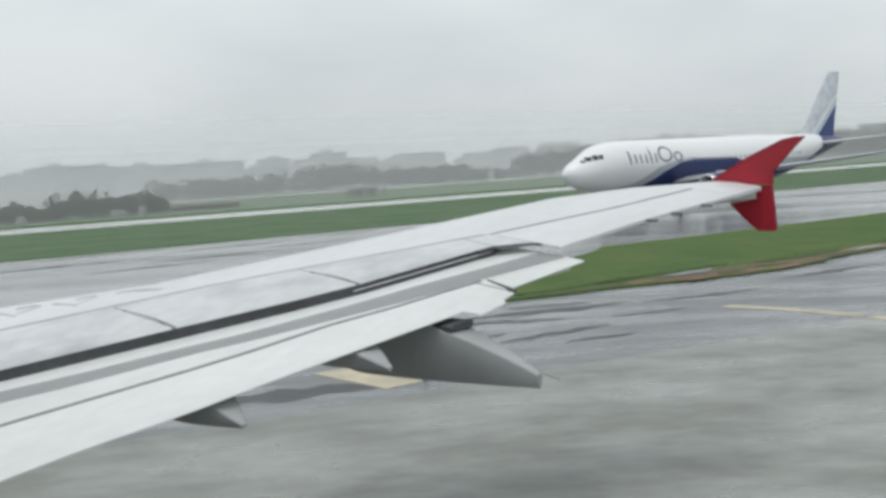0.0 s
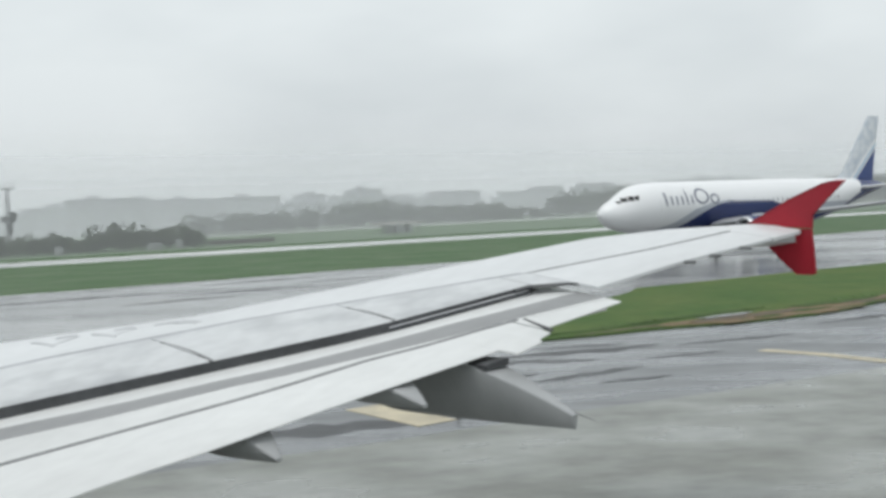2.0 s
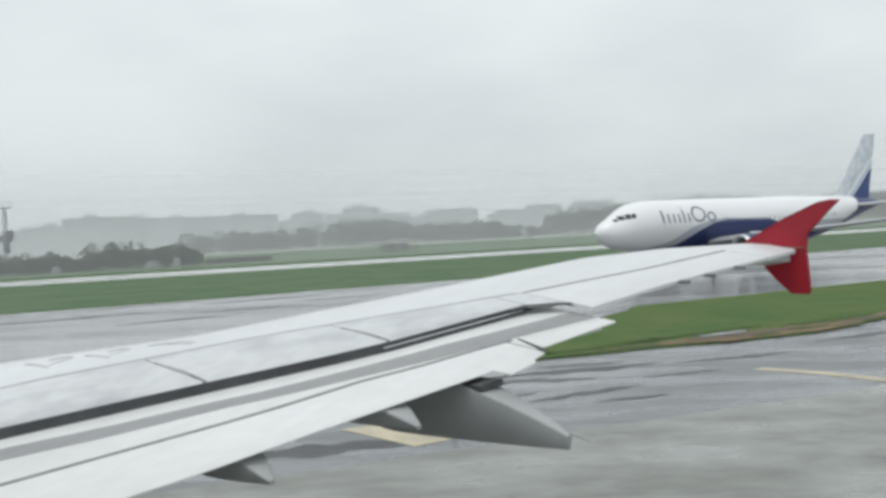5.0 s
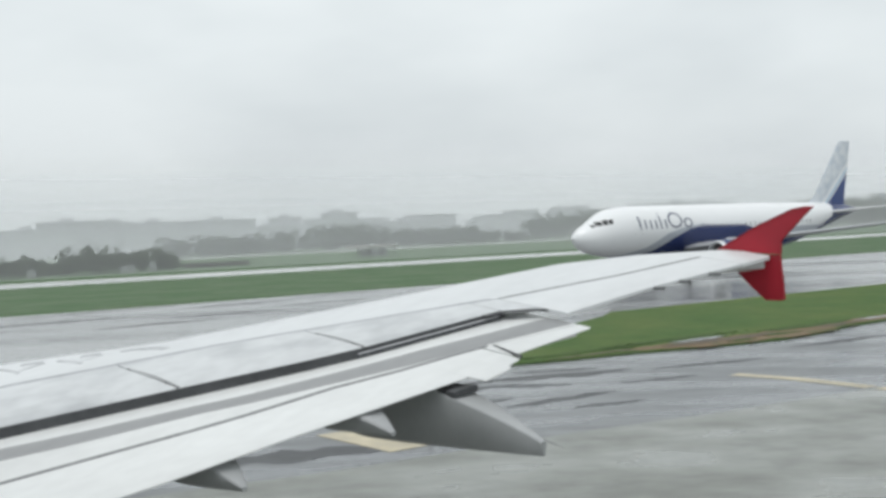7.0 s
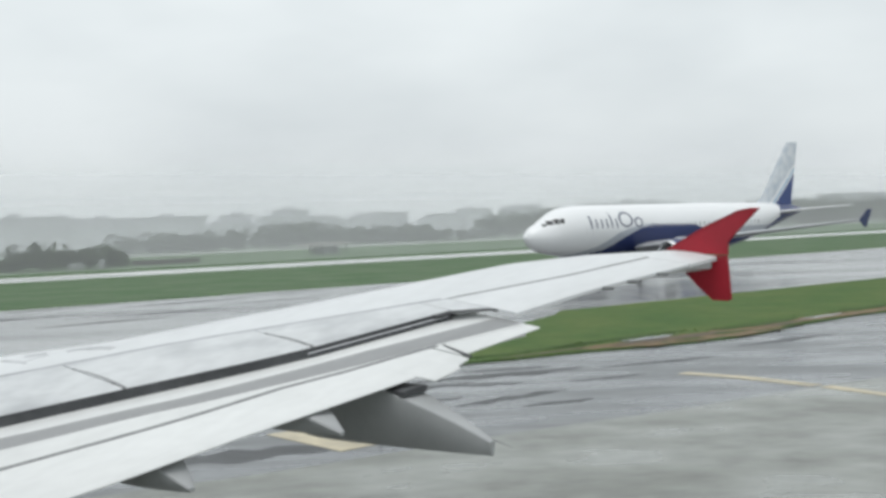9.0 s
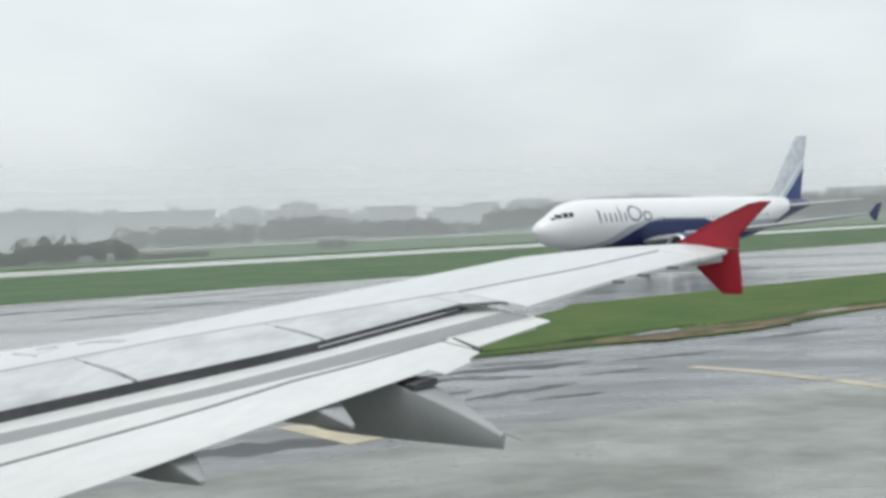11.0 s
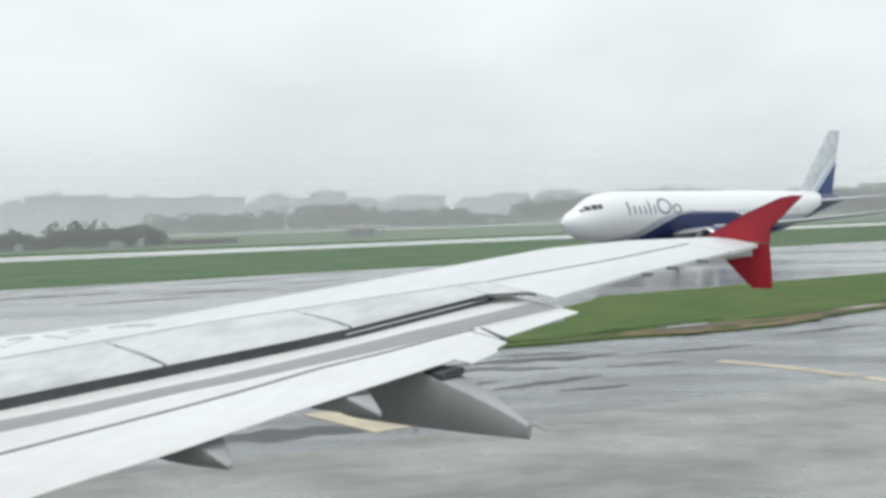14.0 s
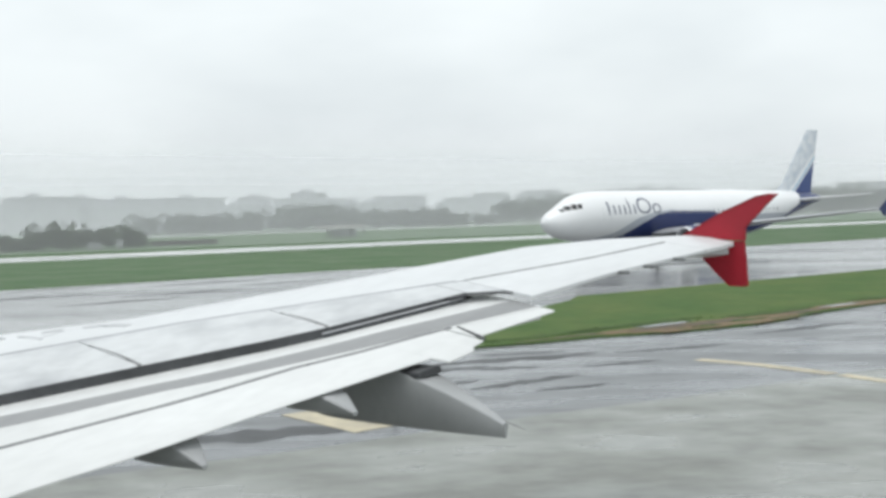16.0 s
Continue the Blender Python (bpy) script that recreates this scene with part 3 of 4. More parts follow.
def fence_plate(points, z_mid, name, label):
    """A swept plate standing on the wing tip, thin at its rims."""
    k = len(points)
    s = TIP_S + 0.03
    rings = []
    cu, cz = sum(p[0] for p in points) / k, sum(p[1] for p in points) / k
    for off, shrink in ((-0.012, 1.0), (-0.03, 0.97), (0.03, 0.97), (0.012, 1.0)):
        rings.append([(cu + (u - cu) * shrink, s + off, cz + (z - cz) * shrink) for u, z in points])
    return shape(name, *loft(rings), M_RED, OWN, label, smooth=True)


fence_plate([(-9.02, 4.14), (-8.35, 4.48), (-7.80, 4.70), (-7.60, 4.73), (-7.46, 4.72), (-7.62, 4.58), (-7.97, 4.24), (-7.98, 4.06), (-8.85, 4.10)], 4.1,
            "upper_fence", "bright red upper wingtip fence")
fence_plate([(-8.86, 4.06), (-7.985, 4.055), (-7.96, 3.75), (-7.94, 3.42), (-8.0, 3.395), (-8.24, 3.40), (-8.48, 3.61), (-8.77, 3.90)], 4.0,
            "lower_fence", "dark red lower wingtip fence")

# faded registration strokes on the wing, unreadable
STROKES = (((5.96, -13.08), (6.05, -12.7), 0.05), ((6.12, -12.8), (6.36, -12.8), 0.17), ((6.22, -12.98), (6.4, -12.86), 0.06),
           ((6.55, -12.75), (6.66, -12.4), 0.05), ((6.72, -12.5), (6.94, -12.48), 0.15), ((6.8, -12.66), (6.98, -12.55), 0.05),
           ((7.2, -12.42), (7.42, -12.25), 0.05), ((7.42, -12.27), (7.56, -12.02), 0.13))
for a, b, width in STROKES:
    seam("registration_bar", ((a[0], a[1] + 0.09), (b[0], b[1] + 0.06)), width, width * 0.8, M_REG, off=0.016, bow=0.02)

# fuselage, with the window through which the camera looks, and its legs
def hull_ring(u, w, z0, z1, s_mid, k=32):
    return [(u, s_mid + w * math.cos(2 * math.pi * i / k), (z0 + z1) / 2 + (z1 - z0) / 2 * math.sin(2 * math.pi * i / k)) for i in range(k)]


S_MID = -1.75
rings = [hull_ring(u, w, z0, z1, S_MID) for u, w, z0, z1 in
         ((-30.5, 0.1, 3.5, 3.7), (-29.8, 1.0, 2.6, 4.6), (-28, 1.6, 2.1, 5.4), (-25, 1.975, 1.85, 5.98), (-1.7, 1.975, 1.85, 5.98))]
shape("forward_fuselage", *loft(rings), M_WHITE, OWN, "white front fuselage", smooth=True)
rings = [hull_ring(u, w, z0, z1, S_MID) for u, w, z0, z1 in
         ((0.35, 1.975, 1.85, 5.98), (1, 1.9, 2.0, 5.98), (4, 1.4, 3.0, 5.9), (8, 0.4, 4.6, 5.5))]
shape("rear_fuselage", *loft(rings), M_WHITE, OWN, "white rear fuselage", smooth=True)
rings = [hull_ring(-1.7, 1.975, 1.85, 5.98, S_MID), hull_ring(0.35, 1.975, 1.85, 5.98, S_MID)]
v, f = loft(rings, caps=False)
f = [q for q in f if not (all(v[i][1] > -0.1 for i in q) and all(4.05 < v[i][2] < 5.2 for i in q))]
shape("window_bay", v, f, M_WHITE, OWN, "white fuselage bay around the open window")


def wheel(parent, x, y, r, w):
    bm = bmesh.new()
    prof = [(0.55 * r, -0.5 * w), (0.85 * r, -0.5 * w), (0.97 * r, -0.36 * w), (r, 0), (0.97 * r, 0.36 * w), (0.85 * r, 0.5 * w), (0.55 * r, 0.5 * w)]
    rings = [[(x + p * math.cos(2 * math.pi * i / 20), y + q, r + 0.03 + p * math.sin(2 * math.pi * i / 20)) for p, q in prof] for i in range(20)]
    vs = [[bm.verts.new(p) for p in rg] for rg in rings]
    for i in range(20):
        for j in range(len(prof)):
            bm.faces.new((vs[i][j], vs[(i + 1) % 20][j], vs[(i + 1) % 20][(j + 1) % len(prof)], vs[i][(j + 1) % len(prof)]))
    t = part("tyre", bm, M_TYRE, parent, "", True)
    bm = bmesh.new()
    rod(bm, (x, y - 0.4 * w, r + 0.03), (x, y + 0.4 * w, r + 0.03), 0.56 * r, n=16)
    part("rim", bm, M_METAL, t, "", True)


def leg(parent, x, y, z, r):
    bm = bmesh.new()
    rod(bm, (x, y, r + 0.03), (x, y, z), 0.11, 0.15)
    rod(bm, (x, y - 0.42, r + 0.03), (x, y + 0.42, r + 0.03), 0.07)
    rod(bm, (x, y, 0.9), (x - 0.7, y, z), 0.05)
    part("gear_leg", bm, M_METAL, parent, "", True)
    wheel(parent, x, y - 0.36, r, 0.34)
    wheel(parent, x, y + 0.36, r, 0.34)


leg(OWN, -11.0, 2.0, 2.6, 0.57)
leg(OWN, -11.0, -5.5, 2.6, 0.57)
leg(OWN, -24.5, S_MID, 2.2, 0.38)

# ---- the waiting jet ----
JET = thing("passenger_jet", pose(10.28, 90.87, 0, 0, 0, 36.5), "white and navy twin-engine passenger jet waiting on the wet taxiway", "aircraft")
HULL = [(0, 0.03, 3.58, 3.52), (0.25, 0.5, 4.03, 3.06), (0.8, 0.92, 4.42, 2.62), (1.5, 1.24, 4.74, 2.34), (2.2, 1.46, 5.14, 2.16), (3.0, 1.66, 5.6, 2.02),
        (3.8, 1.79, 5.84, 1.93), (4.8, 1.89, 5.97, 1.86), (6.0, 1.95, 6.04, 1.82), (8, 1.975, 6.05, 1.8), (23.5, 1.975, 6.02, 1.8), (25.5, 1.93, 5.95, 1.92),
        (28, 1.72, 5.95, 2.4), (30.5, 1.4, 5.92, 3.05), (33, 1.03, 5.83, 3.75), (35, 0.68, 5.68, 4.3), (36.6, 0.4, 5.5, 4.7), (37.4, 0.2, 5.32, 4.9)]


def hull_at(x):
    xs = [h[0] for h in HULL]
    return tuple(float(np.interp(x, xs, [h[i] for h in HULL])) for i in (1, 2, 3))


def livery():
    """White hull paint with a navy sweep over the belly and the tail cone."""
    m = bpy.data.materials.new("hull_livery")
    m.use_nodes = True
    n, l = m.node_tree.nodes, m.node_tree.links
    b = n["Principled BSDF"]
    b.inputs["Roughness"].default_value = 0.22
    co, sep = n.new("ShaderNodeTexCoord"), n.new("ShaderNodeSeparateXYZ")
    l.new(co.outputs["Object"], sep.inputs[0])
    scale = n.new("ShaderNodeMath")
    scale.operation = "DIVIDE"
    scale.inputs[1].default_value = 40.0
    l.new(sep.outputs["X"], scale.inputs[0])

    def edge(knots):
        """1 below a line drawn over the hull's length."""
        ramp = n.new("ShaderNodeValToRGB")
        els = ramp.color_ramp.elements
        while len(els) < len(knots):
            els.new(0.5)
        for el, (x, z) in zip(els, knots):
            el.position, el.color = x / 40.0, (z / 10.0, z / 10.0, z / 10.0, 1)
        l.new(scale.outputs[0], ramp.inputs["Fac"])
        up = n.new("ShaderNodeMath")
        up.operation = "MULTIPLY"
        up.inputs[1].default_value = 10.0
        l.new(ramp.outputs["Color"], up.inputs[0])
        less = n.new("ShaderNodeMath")
        less.operation = "LESS_THAN"
        l.new(sep.outputs["Z"], less.inputs[0])
        l.new(up.outputs[0], less.inputs[1])
        return less

    grey = edge([(4.0, 2.0), (6.6, 2.6), (8.9, 3.7), (11.0, 4.2), (13.2, 4.38), (15, 3.8)])
    navy = edge([(4.6, 1.75), (7.5, 2.3), (9.6, 3.3), (11.5, 4.0), (13.5, 4.25), (18.5, 4.15), (22, 3.2), (29, 3.2), (32.4, 4.6), (33.2, 7.0)])
    grain = n.new("ShaderNodeTexNoise")
    grain.inputs["Scale"].default_value = 1.2
    l.new(co.outputs["Object"], grain.inputs["Vector"])
    base = n.new("ShaderNodeMixRGB")
    base.inputs[1].default_value, base.inputs[2].default_value = (0.88, 0.89, 0.9, 1), (0.84, 0.85, 0.86, 1)
    l.new(grain.outputs["Fac"], base.inputs[0])
    one, two = n.new("ShaderNodeMixRGB"), n.new("ShaderNodeMixRGB")
    one.inputs[2].default_value, two.inputs[2].default_value = (0.5, 0.53, 0.58, 1), (0.026, 0.042, 0.14, 1)
    l.new(grey.outputs[0], one.inputs[0])
    l.new(base.outputs["Color"], one.inputs[1])
    l.new(navy.outputs[0], two.inputs[0])
    l.new(one.outputs["Color"], two.inputs[1])
    l.new(two.outputs["Color"], b.inputs["Base Color"])
    return m


rings = []
for i in range(90):
    x = 37.4 * (i / 89) ** 1.5 if i < 30 else 37.4 * (30 / 89) ** 1.5 + (37.4 - 37.4 * (30 / 89) ** 1.5) * (i - 30) / 59
    w, top, low = hull_at(x)
    rings.append([(x, w * math.cos(2 * math.pi * j / 40), (top + low) / 2 + (top - low) / 2 * math.sin(2 * math.pi * j / 40)) for j in range(40)])
shape("fuselage", *loft(rings), livery(), JET, "white fuselage with a navy swept belly", smooth=True)


def on_hull(x, z, out=0.012, side=-1):
    w, top, low = hull_at(x)
    a = max(-1.0, min(1.0, (z - (top + low) / 2) / ((top - low) / 2)))
    return (x, side * (w * math.sqrt(max(0.0, 1 - a * a)) + out), z)


def decal(name, x0, x1, z0, z1, mat, label="", nx=4, nz=4, parent=JET, side=-1, out=0.012, slant=0.0):
    """A small plate wrapped on the hull's side, with its rim sunk into the skin."""
    verts, faces = [], []
    for j in range(nz + 1):
        for i in range(nx + 1):
            z = z0 + (z1 - z0) * j / nz
            x = x0 + (x1 - x0) * i / nx + slant * (z - z0)
            rim = i in (0, nx) or j in (0, nz)
            verts.append(on_hull(x, z, -0.004 if rim else out, side))
    for j in range(nz):
        for i in range(nx):
            a = j * (nx + 1) + i
            faces.append((a, a + 1, a + nx + 2, a + nx + 1))
    return shape(name, verts, faces, mat, parent, label, smooth=False)


def ring_mark(x, z, rx, rz, width, mat):
    """A plain oval ring painted on the hull."""
    verts, faces, k = [], [], 32
    for r, out in ((1.0, -0.004), (0.99, 0.012), (1 - width / rx + 0.01, 0.012), (1 - width / rx, -0.004)):
        for i in range(k):
            a = 2 * math.pi * i / k
            verts.append(on_hull(x + rx * r * math.cos(a), z + rz * r * math.sin(a), out))
    for r in range(3):
        for i in range(k):
            faces.append((r * k + i, r * k + (i + 1) % k, (r + 1) * k + (i + 1) % k, (r + 1) * k + i))
    shape("logo_shape", verts, faces, mat, JET, "dark blue plain logo shape")


M_LOGO = material("logo_blue", (0.13, 0.145, 0.21), 0.3, vary=0.05)
for x0, x1, z0, z1 in ((5.55, 5.8, 4.05, 5.4), (6.2, 6.4, 4.1, 4.85), (6.8, 7.0, 4.1, 4.85), (7.4, 7.6, 4.1, 4.85), (7.95, 8.17, 4.1, 5.35), (8.55, 8.75, 4.1, 4.9)):
    decal("logo_shape", x0, x1, z0, z1, M_LOGO, "dark blue plain logo shape", slant=-0.08)
ring_mark(9.8, 4.75, 0.84, 0.66, 0.2, M_LOGO)
ring_mark(11.3, 4.5, 0.52, 0.42, 0.17, M_LOGO)

for side in (-1, 1):
    for x0, x1, z0, z1 in ((1.3, 1.6, 4.4, 4.62), (1.66, 2.1, 4.5, 4.86), (2.16, 2.6, 4.56, 4.98), (2.66, 3.02, 4.62, 5.0)):
        decal("cockpit_window", x0, x1, z0, z1, M_GLASS, "dark cockpit window", side=side, slant=0.3, out=0.02)
    for i in range(36):
        x = 6.6 + i * 0.533 * 1.18
        if x < 28.5:
            decal("cabin_window", x, x + 0.22, 4.05, 4.36, M_CABIN, nx=2, nz=2, side=side, out=0.008) if not 5.4 < x < 12.4 or side > 0 else None
    for x in (5.0, 27.6):
        for q in (0.0, 0.8):
            decal("door_seam", x + q, x + q + 0.04, 3.3, 5.1, M_GREY, nx=2, side=side, out=0.008)


def blade(name, sections, mat, label):
    """A wing or tail surface lofted through sections: (lead, trail, place, thickness, along)."""
    rings = []
    for x0, x1, (py, pz), t, axis in sections:
        c = x1 - x0
        ring = []
        for a, h in ((0, 0), (0.04, 0.45), (0.15, 0.85), (0.35, 1.0), (0.7, 0.55), (1, 0.04), (0.7, -0.45), (0.35, -0.8), (0.15, -0.7), (0.04, -0.4)):
            o = h * t / 2
            ring.append((x0 + a * c, py, pz + o) if axis == "z" else (x0 + a * c, py + o, pz))
        rings.append(ring)
    return shape(name, *loft(rings), mat, JET, label, smooth=True)


def fin_paint():
    """Pale blue-grey fin with a navy foot that sweeps up to the rear."""
    m = material("fin_livery", (0.72, 0.75, 0.78), 0.3, vary=0.08, scale=1.1, fine=3.0, color2=(0.5, 0.56, 0.63))
    n, l = m.node_tree.nodes, m.node_tree.links
    b = n["Principled BSDF"]
    old = b.inputs["Base Color"].links[0].from_socket
    co, sep = n.new("ShaderNodeTexCoord"), n.new("ShaderNodeSeparateXYZ")
    l.new(co.outputs["Object"], sep.inputs[0])
    rise = n.new("ShaderNodeMath")
    rise.operation, rise.inputs[1].default_value, rise.inputs[2].default_value = "MULTIPLY_ADD", -1.15, 6.9
    l.new(sep.outputs["Z"], rise.inputs[0])
    add = n.new("ShaderNodeMath")
    add.operation = "ADD"
    l.new(rise.outputs[0], add.inputs[0])
    l.new(sep.outputs["X"], add.inputs[1])
    for limit, paint in ((32.3, (0.84, 0.85, 0.87, 1)), (32.8, (0.3, 0.47, 0.62, 1)), (33.1, (0.82, 0.84, 0.86, 1)), (33.35, (0.03, 0.06, 0.2, 1))):
        gt, mix = n.new("ShaderNodeMath"), n.new("ShaderNodeMixRGB")
        gt.operation, gt.inputs[1].default_value = "GREATER_THAN", limit
        l.new(add.outputs[0], gt.inputs[0])
        l.new(gt.outputs[0], mix.inputs[0])
        l.new(old, mix.inputs[1])
        mix.inputs[2].default_value = paint
        old = mix.outputs["Color"]
    l.new(old, b.inputs["Base Color"])
    return m


blade("tail_fin", [(29.6, 35.9, (0, 5.5), 0.5, "y"), (31.0, 36.0, (0, 6.4), 0.42, "y"), (35.3, 37.1, (0, 11.72), 0.16, "y"), (35.5, 37.05, (0, 11.78), 0.08, "y")],
      fin_paint(), "pale tail fin with a navy foot")
for side in (-1, 1):
    blade("tailplane", [(32.0, 36.0, (side * 0.6, 4.95), 0.34, "z"), (35.7, 37.1, (side * 6.15, 5.35), 0.14, "z"), (35.9, 37.05, (side * 6.25, 5.36), 0.06, "z")],
          M_WHITE, "white tailplane")
    blade("wing", [(11.2, 18.6, (side * 1.4, 2.35), 0.95, "z"), (14.0, 18.5, (side * 6.4, 2.95), 0.52, "z"), (19.7, 21.3, (side * 16.7, 4.0), 0.17, "z"),
                   (20.0, 21.25, (side * 16.95, 4.02), 0.06, "z")], M_GREY, "grey jet wing")
    blade("wingtip_fence", [(20.6, 21.0, (side * 17.0, 3.45), 0.05, "y"), (19.9, 21.3, (side * 17.0, 4.02), 0.08, "y"), (21.1, 21.8, (side * 17.0, 4.85), 0.04, "y")],
          M_NAVY, "navy wingtip fence")
    yc, zc, k = side * 5.75, 1.85, 28

    def turned(profile):
        return [[(x, yc + r * math.cos(2 * math.pi * i / k), zc + r * math.sin(2 * math.pi * i / k)) for i in range(k)] for x, r in profile]

    nacelle = shape("engine", *loft(turned([(11.3, 1.1), (11.35, 1.19), (11.5, 1.2), (12.4, 1.18), (13.6, 1.0), (14.3, 0.82), (14.3, 0.6), (15.2, 0.35)])), M_NAVY, JET,
                    "navy engine nacelle", smooth=True)
    shape("cowl", *loft(turned([(10.45, 1.08), (10.6, 1.13), (11.0, 1.18), (11.36, 1.2)]), caps=False), M_NAVY, nacelle, "navy inlet cowl", smooth=True)
    shape("inlet_lip", *loft(turned([(10.75, 0.86), (10.45, 0.86), (10.22, 0.92), (10.16, 1.0), (10.25, 1.07), (10.5, 1.115)]), caps=False), M_LIP, nacelle,
          "bright inlet lip", smooth=True)
    shape("fan_face", *loft(turned([(10.72, 0.87), (10.74, 0.25), (10.5, 0.05)])), M_DARK, nacelle, "dark fan face", smooth=True)
    bm = bmesh.new()
    box(bm, (11.4, yc - 0.14, 2.7), (15.5, yc + 0.14, 3.15), 0.06)
    part("pylon", bm, M_WHITE, JET)
    leg(JET, 17.7, side * 3.8, 2.7, 0.57)
leg(JET, 5.1, 0.0, 2.1, 0.38)


# ---- far side: trees, mast, sheds, buildings, haze sheets ----
def crown_mesh(seed, height, spread, count, leaf):
    rng = random.Random(seed)
    lobes = [(rng.uniform(-0.55, 0.55) * spread, rng.uniform(-0.55, 0.55) * spread, height * rng.uniform(0.38, 0.86), spread * rng.uniform(0.3, 0.55)) for _ in range(9)]
    verts, faces = [], []
    for _ in range(count):
        x, y, z, r = rng.choice(lobes)
        d = Vector((rng.gauss(0, 1), rng.gauss(0, 1), rng.gauss(0, 1))).normalized() * r * rng.uniform(0.55, 1.08)
        c = Vector((x, y, z)) + d * Vector((1, 1, 0)).length * 0.72
        c.z = min(height, max(height * 0.12, c.z))
        a, b = Vector((rng.gauss(0, 1), rng.gauss(0, 1), rng.gauss(0, 1))).normalized(), Vector((rng.gauss(0, 1), rng.gauss(0, 1), rng.gauss(0, 1)))
        b = (b - a * b.dot(a)).normalized()
        s = leaf * rng.uniform(0.5, 1.2)
        k = len(verts)
        verts += [c + a * s, c + b * s * 0.7, c - a * s, c - b * s * 0.7]
        faces.append((k, k + 1, k + 2, k + 3))
    me = bpy.data.meshes.new("crown")
    me.from_pydata([tuple(v) for v in verts], [], faces)
    me.materials.append(M_LEAF)
    return me


def tree(seed, height, spread, label, count=520, leaf=0.42):
    rng = random.Random(seed)
    t = thing("tree", pose(0, 0, 0), label, "tree", "airfield trees")
    bm = bmesh.new()
    rod(bm, (0, 0, 0), (0.1, 0, height * 0.45), 0.035 * height, 0.02 * height, 8)
    for i in range(4):
        a = 2 * math.pi * (i + rng.random() * 0.6) / 4
        rod(bm, (0.05, 0, height * rng.uniform(0.2, 0.4)), (spread * 0.4 * math.cos(a), spread * 0.4 * math.sin(a), height * rng.uniform(0.55, 0.75)),
            0.014 * height, 0.006 * height, 6)
    part("trunk", bm, M_BARK, t)
    crown = new("crown", crown_mesh(seed, height, spread, count, leaf))
    crown.parent = t
    return t


KINDS = [tree(21, 5.2, 3.4, "dark green bushy tree in rain haze", 1200, 0.26), tree(22, 6.4, 3.8, "dark green bushy tree in rain haze"),
         tree(23, 4.0, 3.6, "low dark green bushy tree in rain haze", 1100, 0.24), tree(24, 8.2, 4.6, "tall dark green tree in rain haze", 640, 0.5)]
belt_top = line((128, 0), (136, 6.6), (165, 7.2), (182, 7.4), (187, 9.4), (204, 9.6), (211, 7.8), (255, 7.0), (264, 5.5), (268, 2.6), (277, 3.2), (283, 9.6),
                (306, 11.6), (330, 12), (430, 11), (470, 12.5), (485, 15.0), (520, 14.5), (700, 13))
clump_top = line((24, 3.2), (48, 3.7), (54, 3.9), (58, 2.9), (60.5, 3.4), (63, 4.8), (66, 5.2), (70, 4.2), (73, 3.7), (77, 4.4), (79.5, 3.4), (81, 1.0), (86, 0.3))
HEIGHT = (5.2, 6.4, 4.0, 8.2)
rng = random.Random(5)
spots = []
for i in range(34):                                             # dark clump beyond the runway
    e = 28 + i * 1.55 + rng.uniform(-0.5, 0.5)
    kind = rng.choice((0, 2, 2))
    spots.append((e, 187 + rng.uniform(0, 9), kind, clump_top(e) * rng.uniform(0.85, 1.02) / HEIGHT[kind]))
for i in range(115):                                            # belt behind the road
    e = 142 + i * 4.6 + rng.uniform(-1.8, 1.8)
    kind = rng.choice((0, 0, 1, 1, 2, 3))
    spots.append((e, 322 + rng.uniform(-7, 14), kind, belt_top(e) * rng.uniform(0.72, 1.06) / HEIGHT[kind]))
for j, (e, n, kind, size) in enumerate(spots):
    m = Matrix.Translation(field(e, n)) @ Matrix.Rotation(rng.uniform(0, 6.28), 4, "Z") @ Matrix.Diagonal((size, size, size, 1))
    if j < 4:
        KINDS[j].matrix_basis = m
    copy_thing(KINDS[kind], m) if j >= 4 else None


def far_woods(name, n0, e0, e1, depth, top, crowns, per, leaf, seed, label):
    """A belt of many overlapping rounded crowns, as one mesh of small leaves."""
    r = random.Random(seed)
    verts, faces = [], []
    for _ in range(crowns):
        e, n = r.uniform(e0, e1), n0 + r.uniform(0, depth)
        h = max(0.4, top(e)) * r.uniform(0.55, 1.0)
        w = h * r.uniform(0.3, 0.55)
        for _ in range(per):
            d = Vector((r.gauss(0, 1), r.gauss(0, 1), r.gauss(0, 1))).normalized() * r.uniform(0.7, 1.0)
            c = field(e + d.x * w, n + d.y * w, max(0.15, 0.52 * h + d.z * 0.48 * h))
            a = Vector((r.gauss(0, 1), r.gauss(0, 1), r.gauss(0, 1))).normalized()
            b = Vector((r.gauss(0, 1), r.gauss(0, 1), r.gauss(0, 1)))
            b = (b - a * b.dot(a)).normalized()
            q = leaf * r.uniform(0.5, 1.3)
            k = len(verts)
            verts += [c + a * q, c + b * q * 0.7, c - a * q, c - b * q * 0.7]
            faces.append((k, k + 1, k + 2, k + 3))
    me = bpy.data.meshes.new(name)
    me.from_pydata([tuple(v) for v in verts], [], faces)
    me.materials.append(M_LEAF)
    return tagged(new(name, me), label, "woods", kind="stuff")


far_woods("tree_belt", 326, 133, 720, 14, belt_top, 420, 110, 0.6, 31, "dense dark green tree belt in rain haze")
far_woods("bushes", 187, 27, 81, 9, clump_top, 90, 110, 0.32, 33, "low dark bushes beyond the runway")


